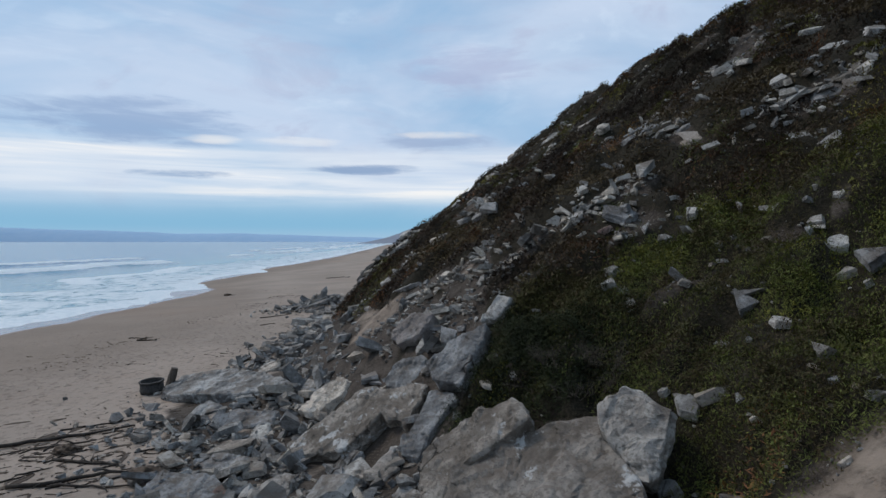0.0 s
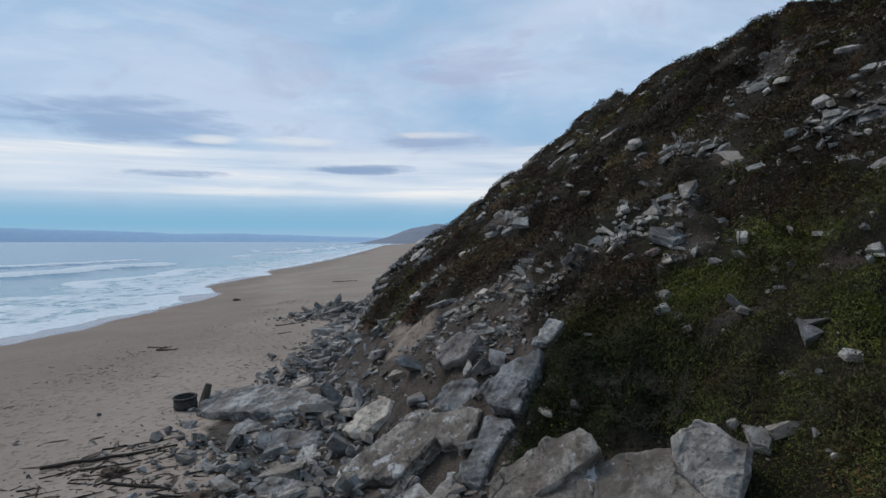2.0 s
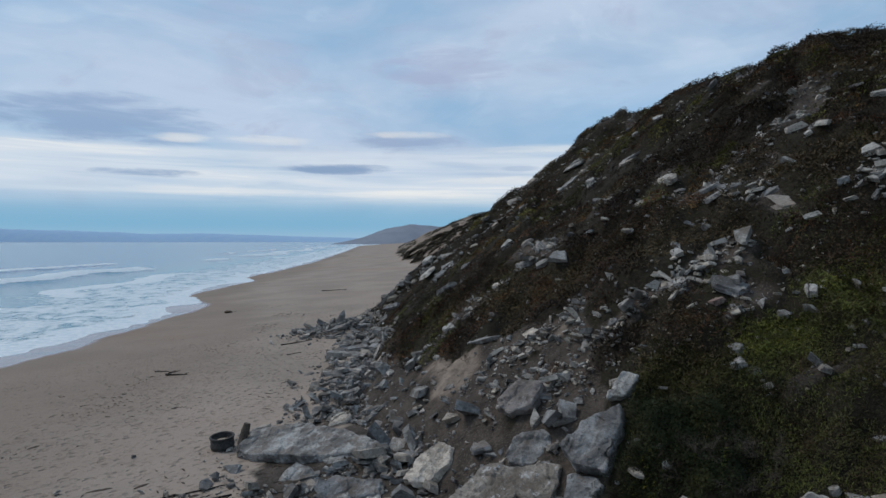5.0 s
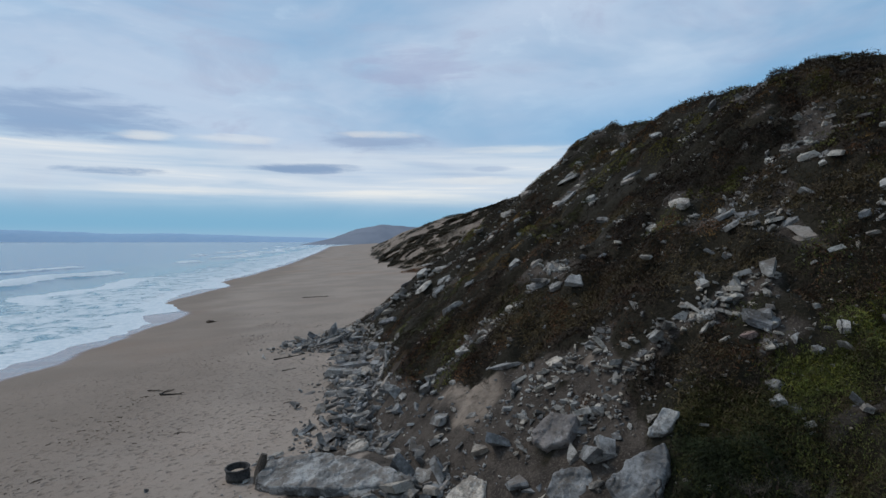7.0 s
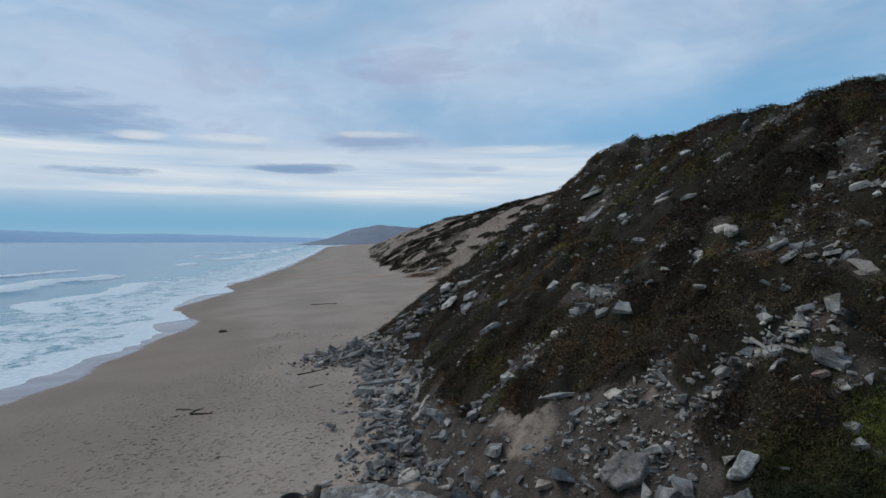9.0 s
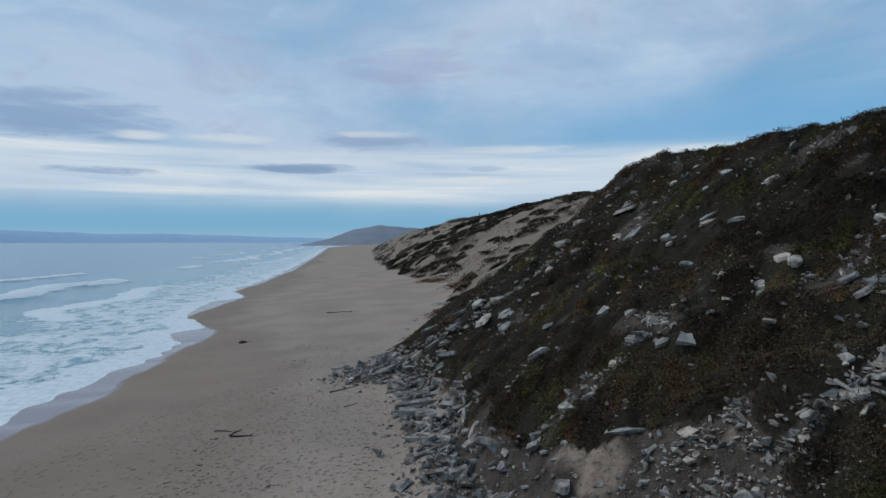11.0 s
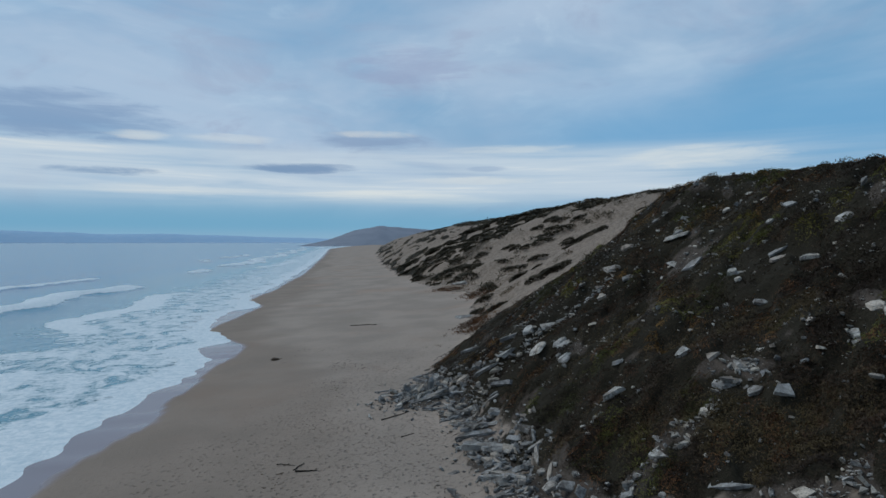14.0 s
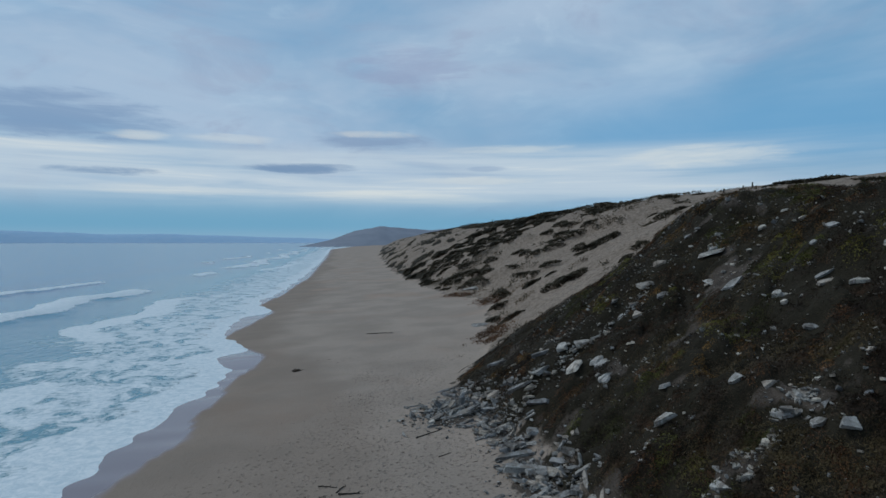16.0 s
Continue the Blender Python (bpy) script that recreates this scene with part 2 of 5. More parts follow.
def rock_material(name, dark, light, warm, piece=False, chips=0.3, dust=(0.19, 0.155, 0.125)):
    """Broken stone: mottled, each block with a tone of its own, pale bruises, cracks and soil on its upper faces."""
    m, t, shade = material(name, 0.92, spec=0.2)
    p = place(t)
    if piece:
        chance = t.nodes.new("ShaderNodeNewGeometry").outputs["Random Per Island"]
    else:
        chance = t.nodes.new("ShaderNodeObjectInfo").outputs["Random"]
    wide, fine = grain(t, p, 1.7, 7, 0.66), grain(t, p, 17.0, 6, 0.75)
    colour = blend(t, step(t, wide, 0.40, 0.60), dark, light)
    colour = blend(t, step(t, chance, 0.62, 1.0, 0.0, 0.75), colour, warm)
    shade_of = blend(t, chance, (0.66, 0.68, 0.72), (1.22, 1.20, 1.16))
    colour = blend(t, 1.0, colour, shade_of, "MULTIPLY")
    # beds of slightly different tone
    bed = t.nodes.new("ShaderNodeMapping")
    bed.inputs["Scale"].default_value = (0.6, 0.6, 7.0)
    bed.inputs["Rotation"].default_value = (0.5, 0.25, 0.0)
    t.links.new(p, bed.inputs[0])
    colour = blend(t, step(t, grain(t, bed.outputs[0], 1.6, 4, 0.6), 0.46, 0.62, 0.0, 0.35), colour, dark)
    colour = blend(t, step(t, fine, 0.50, 0.64, 0.0, 0.6), colour, (0.085, 0.076, 0.064))
    crack = node(t, "ShaderNodeTexVoronoi", Scale=1.3)
    crack.feature = "DISTANCE_TO_EDGE"
    t.links.new(blend(t, 0.5, p, grain(t, p, 1.4, 6, 0.7)), crack.inputs["Vector"])
    split = maths(t, "MULTIPLY", step(t, crack.outputs["Distance"], 0.014, 0.0), step(t, grain(t, p, 0.8, 3), 0.50, 0.60))
    colour = blend(t, maths(t, "MULTIPLY", split, 0.85), colour, (0.05, 0.045, 0.04))
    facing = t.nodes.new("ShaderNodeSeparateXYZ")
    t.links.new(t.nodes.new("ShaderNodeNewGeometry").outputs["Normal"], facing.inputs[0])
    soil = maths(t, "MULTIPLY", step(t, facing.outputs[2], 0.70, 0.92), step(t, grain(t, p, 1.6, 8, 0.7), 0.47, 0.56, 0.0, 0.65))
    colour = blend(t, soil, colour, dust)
    stain = step(t, grain(t, p, 1.5, 9, 0.72, 0.3), 0.53, 0.58, 0.0, 0.55)
    colour = blend(t, stain, colour, (0.105, 0.088, 0.072))
    bruise = maths(t, "MULTIPLY", step(t, grain(t, p, 2.3, 9, 0.74), 0.55, 0.60), step(t, grain(t, p, 0.7, 4), 0.42, 0.52, 0.0, chips))
    colour = blend(t, bruise, colour, (0.52, 0.515, 0.50))
    t.links.new(colour, shade.inputs["Base Color"])
    height = maths(t, "ADD", maths(t, "MULTIPLY", wide, 0.3), maths(t, "SUBTRACT", maths(t, "MULTIPLY", fine, 0.45), maths(t, "MULTIPLY", split, 0.5)))
    relief(t, shade, maths(t, "ADD", height, maths(t, "MULTIPLY", grain(t, p, 6.0, 5, 0.65), 0.35)), 1.0, 0.09)
    return m


def leaf_material(name, colours, rough=0.75):
    """Leaves whose colour goes from the first to the third with the tone of their bush."""
    m, t, shade = material(name, rough, spec=0.15)
    p = place(t)
    chance = t.nodes.new("ShaderNodeNewGeometry").outputs["Random Per Island"]
    tone = maths(t, "ADD", attribute(t, "tone"), maths(t, "MULTIPLY", maths(t, "SUBTRACT", grain(t, p, 1.6, 4, 0.6), 0.5), 0.8))
    a, b, c = colours
    colour = blend(t, step(t, tone, 0.30, 0.58), a, b)
    colour = blend(t, step(t, tone, 0.60, 0.85), colour, c)
    colour = blend(t, 1.0, colour, blend(t, chance, (0.88, 0.88, 0.88), (1.12, 1.12, 1.12)), "MULTIPLY")
    t.links.new(colour, shade.inputs["Base Color"])
    return m


def plain_material(name, low, high, rough=0.85, scale=8.0, bump=0.4):
    m, t, shade = material(name, rough, spec=0.3)
    g = grain(t, own_place(t), scale, 5, 0.65)
    t.links.new(blend(t, step(t, g, 0.3, 0.7), low, high), shade.inputs["Base Color"])
    relief(t, shade, g, bump, 0.02)
    return m


# far land whose base colour carries the haze of the distance
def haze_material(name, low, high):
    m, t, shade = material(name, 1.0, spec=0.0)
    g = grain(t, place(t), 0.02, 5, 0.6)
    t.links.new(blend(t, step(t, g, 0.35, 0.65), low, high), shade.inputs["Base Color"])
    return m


GROUND = ground_material()
SEA = sea_material()
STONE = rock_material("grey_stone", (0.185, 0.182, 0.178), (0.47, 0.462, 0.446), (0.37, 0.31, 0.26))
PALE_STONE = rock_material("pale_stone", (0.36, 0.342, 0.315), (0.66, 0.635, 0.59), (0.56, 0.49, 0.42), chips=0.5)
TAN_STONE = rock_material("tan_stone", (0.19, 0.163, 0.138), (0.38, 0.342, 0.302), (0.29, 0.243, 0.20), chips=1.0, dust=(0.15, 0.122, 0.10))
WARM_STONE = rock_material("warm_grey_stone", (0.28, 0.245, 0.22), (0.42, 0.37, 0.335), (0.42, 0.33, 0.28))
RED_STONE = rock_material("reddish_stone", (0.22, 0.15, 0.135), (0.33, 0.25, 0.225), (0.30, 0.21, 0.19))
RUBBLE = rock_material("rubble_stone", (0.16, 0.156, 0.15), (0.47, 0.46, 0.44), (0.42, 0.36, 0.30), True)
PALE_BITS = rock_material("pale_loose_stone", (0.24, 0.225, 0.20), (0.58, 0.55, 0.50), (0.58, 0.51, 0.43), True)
GREEN = leaf_material("green_succulent_leaf", ((0.072, 0.054, 0.028), (0.118, 0.138, 0.034), (0.240, 0.222, 0.042)))
DARK = leaf_material("dark_heath_leaf", ((0.030, 0.021, 0.015), (0.066, 0.047, 0.032), (0.102, 0.076, 0.038)))
RUSSET = leaf_material("russet_leaf", ((0.086, 0.050, 0.031), (0.170, 0.080, 0.038), (0.22, 0.128, 0.042)))
# deep green leaf with the overhang's shade put into its colour
SHADED_DEEP = leaf_material("shaded_deep_green_leaf", ((0.014, 0.018, 0.009), (0.030, 0.038, 0.015), (0.080, 0.074, 0.026)))
OLIVE = leaf_material("olive_leaf", ((0.060, 0.060, 0.023), (0.122, 0.122, 0.030), (0.180, 0.158, 0.036)))
# dune leaves are lightened in colour to stand for haze over them
DUNE_LEAF = leaf_material("dune_bush_leaf", ((0.066, 0.056, 0.038), (0.105, 0.086, 0.056), (0.135, 0.098, 0.064)))
TWIG = plain_material("dry_twig", (0.06, 0.048, 0.038), (0.13, 0.108, 0.09), 0.9, 20)
DRIFTWOOD = plain_material("dark_wet_driftwood", (0.016, 0.013, 0.011), (0.050, 0.040, 0.032), 0.8, 9)
KELP = plain_material("dried_kelp", (0.028, 0.020, 0.014), (0.09, 0.06, 0.04), 0.7, 12)
RUBBER = plain_material("weathered_rubber", (0.030, 0.029, 0.028), (0.075, 0.07, 0.066), 0.85, 14)
LOOSE_SAND = plain_material("loose_sand", (0.36, 0.29, 0.225), (0.47, 0.385, 0.305), 0.95, 16)
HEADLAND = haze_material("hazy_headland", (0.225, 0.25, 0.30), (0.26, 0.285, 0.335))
FAR_LAND = haze_material("hazy_far_land", (0.34, 0.50, 0.68), (0.37, 0.52, 0.69))


# ---- lie of the land: sea level is z = 0, the coast runs along y ----
def lattice(ix, iy, seed):
    h = (ix.astype(np.int64) * 374761393 + iy.astype(np.int64) * 668265263 + seed * 1442695041) & 0x7FFFFFFF
    h = ((h ^ (h >> 13)) * 1274126177) & 0x7FFFFFFF
    return ((h ^ (h >> 16)) & 0xFFFF) / 65535.0


def value_noise(x, y, seed=0):
    """Smooth noise from -1 to 1, one cell a unit."""
    ix, iy = np.floor(x), np.floor(y)
    fx, fy = x - ix, y - iy
    fx, fy = fx * fx * fx * (fx * (fx * 6 - 15) + 10), fy * fy * fy * (fy * (fy * 6 - 15) + 10)
    a, b = lattice(ix, iy, seed), lattice(ix + 1, iy, seed)
    c, d = lattice(ix, iy + 1, seed), lattice(ix + 1, iy + 1, seed)
    return 2 * ((a + (b - a) * fx) * (1 - fy) + (c + (d - c) * fx) * fy) - 1


def fbm(x, y, size, octaves=4, seed=0):
    out, gain = 0.0, 1.0
    for k in range(octaves):
        c, s = math.cos(1.3 * k + 0.4), math.sin(1.3 * k + 0.4)
        out = out + gain * value_noise((c * x - s * y) / size + 17.3 * k, (s * x + c * y) / size - 9.1 * k, seed + k)
        size, gain = size / 2.03, gain * 0.5
    return out


def smooth(a, b, v):
    t = np.clip((v - a) / (b - a), 0, 1)
    return t * t * (3 - 2 * t)


def bump_at(x, y, cx, cy, rx, ry, turn=0.0):
    c, s = math.cos(radians(turn)), math.sin(radians(turn))
    u, v = (c * (x - cx) + s * (y - cy)) / rx, (-s * (x - cx) + c * (y - cy)) / ry
    return np.exp(-(u * u + v * v))


TABLE_Y = np.arange(-400.0, 5000.0, 1.0)


def along(ys, values, width):
    """A smooth curve along the coast through a few values."""
    v = np.interp(TABLE_Y, ys, values)
    n = int(width)
    v = np.convolve(np.pad(v, n, mode="edge"), np.hanning(2 * n + 1) / n, mode="valid")
    return v


TOE = along([-60, -10, 0, 10, 15, 20, 27, 33, 38, 42, 46, 50, 54, 58, 66, 99, 108, 130, 180, 275, 450, 900, 2000],
            [32, 8.7, 4.1, -0.6, -3.4, -4.9, -5.2, -5.4, -6.0, -6.6, -7.2, -6.8, -5.2, -3.4, -1.7, 3.5, 1.5, -4.0, -8.0, -11.0, -14.0, -10.0, 60.0], 3)
TOE_BEND = np.gradient(TOE)
SHORE = along([-400, 0, 35, 60, 80, 110, 160, 215, 300, 400, 900, 2000], [-24, -25.5, -25.5, -26, -29.5, -32.5, -36, -38.5, -44, -50, -85, -60], 15)
RETREAT = along([20, 30, 36, 45, 57, 62, 66, 68, 71, 73, 80, 90, 101, 107, 111, 118, 130, 145, 200, 300],
                [-3.4, -3.3, -2.5, -1.6, -1.0, -0.8, -2.6, -2.6, 0.2, 0.2, -2.5, -3.6, -3.8, 0.5, 1.0, -2.0, -4.0, -1.0, -1.0, 0.0], 2)
RUN_UP = along([20, 31, 36, 41, 45, 52, 58, 64, 66, 69, 75, 79, 90, 100, 104, 109, 114, 118, 130, 145, 200],
               [0.2, -0.7, 0.5, 1.3, 0.5, 0.6, 0.9, 2.3, 2.6, 2.0, -1.0, -3.0, -1.0, 0.8, 1.2, 1.5, -1.0, -3.0, -1.0, 0.5, 2.0], 2)
PITCH_OF_FACE = along([-60, 0, 20, 38, 43, 48, 56, 70, 200], [0.72, 0.75, 0.765, 0.80, 0.79, 0.69, 0.58, 0.56, 0.52], 3)
BROW = along([-60, 10, 26, 34, 42, 60, 100, 150, 280, 500], [14.2, 14.8, 15.3, 14.35, 14.85, 16.8, 19.0, 17.4, 17.3, 16.0], 5)


def table(values, y):
    return np.interp(y, TABLE_Y, values)


def toe_side(x, y):
    """Metres up the face from its foot, square to it; negative on the beach."""
    wobble = smooth(60, 105, y) * (1.6 * value_noise(y / 11.0, y * 0, 31) + 1.1 * value_noise(y / 4.7, y * 0, 33))
    return (x - table(TOE, y) - wobble) / np.sqrt(1 + table(TOE_BEND, y) ** 2)


def shore_at(y):
    lobes = 1.6 * np.abs(np.sin(y / 11.0 + 0.9 * np.sin(y / 29.0))) - 0.9
    return table(SHORE, y) + table(RETREAT, y) + 0.7 * lobes * smooth(110, 150, y) + 0.5 * value_noise(y / 4.3, y * 0, 90) + 0.35 * value_noise(y / 1.6, y * 0, 91)


# open ground on the near face: x, y, half sizes, turn
BARE = [
    (-1.2, 15.8, 1.9, 1.3, -45), (-2.5, 15.8, 1.5, 0.8, -56), (-0.8, 20.4, 1.1, 0.3, 12), (1.4, 20.6, 0.8, 0.5, -58), (6.0, 16.4, 1.6, 0.6, -54),
    (9.6, 18.8, 1.4, 0.7, 28), (6.5, 18.0, 0.9, 0.4, 15), (0.9, 15.1, 0.5, 0.6, -33), (0.1, 13.7, 0.9, 1.0, -52), (4.4, 5.5, 1.6, 1.2, -10),
]
CHUTES = [
    (-2.3, 16.9, 1.3, 0.9, -32), (-0.3, 15.7, 1.1, 0.5, -33), (4.0, 10.3, 1.0, 0.32, -3), (5.4, 10.2, 0.7, 0.28, -24),
    (8.1, 13.0, 1.2, 0.8, -35), (9.8, 19.2, 1.0, 0.5, 15), (5.9, 14.7, 1.1, 0.35, -61), (7.1, 17.2, 0.8, 0.3, -79), (1.2, 21.3, 0.4, 0.3, 44),
    (3.4, 14.2, 0.7, 0.5, 16), (6.8, 10.2, 0.7, 0.25, -7), (-0.4, 12.9, 0.8, 0.6, -22), (3.0, 7.5, 0.6, 0.75, 0), (3.6, 12.6, 0.6, 0.3, 30),
    (-1.4, 20.7, 1.6, 0.5, -4), (-2.5, 20.6, 0.7, 0.7, -26), (1.0, 15.6, 0.9, 0.35, 33), (3.7, 14.2, 1.2, 0.45, -10), (1.8, 14.3, 1.0, 0.4, 10),
]
# sandy, light patches of it
PALE = [(-1.8, 17.5, 0.9, 0.8, -16), (0.9, 15.1, 0.35, 0.3, -37), (-2.3, 18.5, 0.9, 0.3, -33), (4.4, 5.5, 1.7, 1.25, -10)]


def bare_at(x, y):
    out = 0 * x
    x, y = x + 0.45 * fbm(x, y, 1.5, 3, 55), y + 0.45 * fbm(x, y, 1.5, 3, 57)
    for cx, cy, rx, ry, turn in BARE + CHUTES:
        out = np.maximum(out, bump_at(x, y, cx, cy, rx, ry, turn))
    return out


def pale_at(x, y):
    out = 0 * x
    s = toe_side(x, y)
    dune = smooth(52, 60, y + 0.75 * np.clip(s, 0, 20)) * smooth(0, 1, s)
    x, y = x + 0.5 * fbm(x, y, 1.2, 3, 55), y + 0.5 * fbm(x, y, 1.2, 3, 57)
    for cx, cy, rx, ry, turn in PALE:
        out = np.maximum(out, bump_at(x, y, cx, cy, rx, ry, turn))
    return np.clip(np.maximum(smooth(0.3, 0.7, out), dune), 0, 1)


def rocky_at(x, y):
    """How thick loose stone lies."""
    s = toe_side(x, y)
    early = smooth(22, 17, y)
    toe = np.exp(-((s + 0.5 + 0.7 * early) / (1.15 + 1.0 * early)) ** 2) * smooth(39, 34, y) * smooth(-4, 4, y)
    toe = np.maximum(toe, 1.1 * bump_at(x, y, -7.9, 40.2, 2.1, 2.2, 25))
    toe = np.maximum(toe, 0.7 * np.exp(-((s - 0.4) / 1.1) ** 2) * smooth(33, 37, y) * smooth(52, 46, y))
    toe = toe * (0.55 + 0.75 * smooth(-0.3, 0.4, fbm(x, y, 4.0, 3, 61)))
    face = smooth(0.5, 2.0, s) * smooth(60, 48, y) * (0.035 + 0.62 * bare_at(x, y) + 0.13 * smooth(0.15, 0.5, fbm(x, y, 3.2, 3, 63)))
    face = face * (1 - 0.85 * smooth(0.5, 0.8, pale_at(x, y))) * smooth(20, 16, s)
    return np.maximum(toe, face)


def cover_at(x, y):
    """How far plants cover the ground, 0 to 1."""
    s = toe_side(x, y)
    n = fbm(x, y, 2.6, 4, 41)
    near = smooth(62, 54, y + 0.75 * np.clip(s, 0, 20))
    cover = smooth(-0.35, 0.15, n + 0.50 + 0.22 * smooth(22, 27, y) - 1.7 * bare_at(x, y)) * smooth(0.9 - 0.8 * smooth(21, 25, y), 2.6 - 1.6 * smooth(21, 25, y), s + 0.4 * smooth(21, 25, y) + (1.4 - 1.0 * smooth(21, 25, y)) * n)
    green = bump_at(x, y, 5.0, 9.0, 5.5, 5.0, -20)
    cover = np.maximum(cover, smooth(0.45, 0.7, green + 0.25 * n) * smooth(0.8, 2.0, s) * smooth(0.55, 0.25, bump_at(x, y, 4.4, 5.5, 1.7, 1.25, -10)))
    cover = np.maximum(cover, smooth(0.35, 0.6, bump_at(x, y, 1.7, 10.4, 1.7, 1.1, 15)))
    cover = cover * smooth(0.72, 0.40, bare_at(x, y))
    cover = np.where(s > 17, np.maximum(cover, 0.9), cover)
    dune = smooth(0.05, 0.30, fbm(x * 0.75, y * 0.30, 2.4, 3, 43) + 0.30 * fbm(x, y * 0.6, 1.5, 2, 44) + 0.5 * smooth(105, 150, y) * smooth(235, 180, y) * smooth(20, 4, s) + 0.45 * np.exp(-((s - 3.0) / 3.0) ** 2) - 0.34 - 0.25 * smooth(95, 75, y)) * smooth(0.3, 2.0, s)
    return near * cover + (1 - near) * np.where(s > 33, np.maximum(dune, 0.6 * smooth(70, 130, y)), dune)


# swells and hollows of the near face: x, y, height
LAND = [(-3, 19, 0.17), (1, 17, 0.21), (4.5, 17, 0.39), (8, 17, 0.21), (11.5, 18, -0.36), (2.5, 12.5, 0.37), (6, 12.5, 0.02), (5, 8.7, -1.04), (-0.5, 13, 0.38), (-2.8, 23.5, 0.77), (1.5, 22.5, 0.55), (5.5, 22.5, -0.10), (9, 22.5, 1.02), (12.5, 24, 0.19), (-2.8, 28, 0.52), (1.2, 28, 0.75), (5, 28, -0.01), (8.5, 28, 0.71), (12, 29, 0.32), (-2.5, 32.5, 0.80), (1.5, 34, 0.49), (5, 33.5, 0.06), (8.5, 33.5, 0.47), (9, 38.8, 1.36), (13, 38, 0.26), (5.5, 39, 0.64), (2, 39.5, 1.18), (-3.2, 37.5, 1.55), (9, 43.5, 0.14), (5, 44, 0.36), (-2, 42.5, 0.25), (16, 27, -0.22)]


# smaller ones along the brow
RIM = [(8.3, 26, -0.00), (10, 28.5, -0.35), (8.3, 30.8, 0.07), (10.3, 31, 0.27), (9.3, 33.5, 0.04), (11.5, 33.5, 0.08), (8.8, 36.3, -0.13), (11, 36, -0.14), (9, 39.6, 0.14), (7.4, 38.2, -0.15), (12, 26, -0.26), (12, 22.5, 0.09), (13.5, 20.5, -0.51), (6.6, 29, 0.00), (5.4, 31, 0.00), (6.5, 34, 0.00), (10.5, 24.4, 0.13), (11, 40, -0.68)]


def smaller(a, b, r):
    """The smaller of two heights, with a rounded brow of radius r."""
    h = np.clip(0.5 + 0.5 * (b - a) / r, 0, 1)
    return b + (a - b) * h - r * h * (1 - h)


def ground(x, y, fine=True):
    x, y = np.broadcast_arrays(np.asarray(x, float), np.asarray(y, float))
    s = toe_side(x, y)
    off = x - table(SHORE, y)
    edge = (shore_at(y) - table(SHORE, y)) * smooth(24, 0, np.abs(off))
    off = off - edge
    beach = np.where(off > 0, 0.062 * off, 0.05 * off)
    beach = np.minimum(beach, 2.9 + 0 * off)
    near = smooth(60, 40, y)
    up = np.maximum(s, 0)
    foot = 0.5 * (s + np.sqrt(s * s + 0.35))
    face = beach + table(PITCH_OF_FACE, y) * foot - 0.062 * up
    swell = 0 * x
    for cx, cy, dz in LAND:
        swell = swell + dz * np.exp(-((x - cx) ** 2 + (y - cy) ** 2) / 10.0)
    for cx, cy, dz in RIM:
        swell = swell + dz * np.exp(-((x - cx) ** 2 + (y - cy) ** 2) / 3.2)
    rise = np.clip(s / 4.0, 0, 1)
    lumps = 0.34 * fbm(x, y, 5.0, 3, 11) * near + (1 - near) * 0.8 * fbm(x + 0.5 * y, y, 14.0, 3, 12)
    face = face + rise * lumps
    top = table(BROW, y) + 0.085 * np.maximum(s - 19, 0) + 0.35 * fbm(x, y, 9.0, 2, 13) + (1 - near) * 0.7 * fbm(x, y, 30.0, 2, 15)
    top = np.minimum(top, 30)
    swell = swell - 0.55 * bump_at(x, y, 1.9, 7.9, 1.7, 1.1, -25) - 0.35 * bump_at(x, y, 3.1, 7.4, 0.7, 0.9)
    # banks of fallen stone along the foot
    beach = beach + 0.4 * np.exp(-((s + 0.7) / 1.3) ** 2) * smooth(12, 16, y) * smooth(37, 33, y) + 0.75 * bump_at(x, y, -7.6, 40.2, 2.0, 2.3, 25)
    face = np.where(s > -3, np.maximum(face, beach), face)
    z = np.where(s > -3, smaller(face, top, 1.3 + 2.5 * (1 - near)) + swell * smooth(-0.6, 1.2, s), beach)
    if fine:
        dry = smooth(-1.5, 4.0, off) * smooth(0.6, -0.6, s)
        z = z + 0.06 * fbm(x, y, 6.0, 3, 21) * dry * smooth(0, 6, off)
        z = z + smooth(0.2, 1.5, s) * near * (0.09 * fbm(x, y, 1.1, 3, 23))
        # plants grow in rounded cushions
        z = z + 0.42 * near * smooth(0.35, 0.75, cover_at(x, y)) * (smooth(-0.4, 0.4, fbm(x, y, 1.15, 2, 51)) - 0.55)
    return z

# ---- the ground: one sheet from the sea bed to the horizon ----
def stretch(*stops):
    """Grid lines from (place, step) stops; the step changes evenly between them."""
    out = [stops[0][0]]
    for (a, da), (b, db) in zip(stops, stops[1:]):
        while out[-1] < b - 1e-6:
            out.append(out[-1] + da + (db - da) * (out[-1] - a) / (b - a))
        out[-1] = b
    return np.array(out)


def sheet(name, xs, ys, height, mat, attributes, label, category):
    gx, gy = np.meshgrid(xs, ys)
    co = np.stack([gx, gy, height(gx, gy)], -1).reshape(-1, 3)
    w, h = len(xs), len(ys)
    i = (np.arange(h - 1)[:, None] * w + np.arange(w - 1)[None, :]).ravel()
    faces = np.stack([i, i + 1, i + 1 + w, i + w], -1)
    me = raw_mesh(name, co, faces, mat, True)
    for key, values in attributes.items():
        a = me.attributes.new(key, "FLOAT", "POINT")
        a.data.foreach_set("value", values(gx, gy).astype(np.float32).ravel())
    return tagged(new(name, me), label, category, kind="structure")


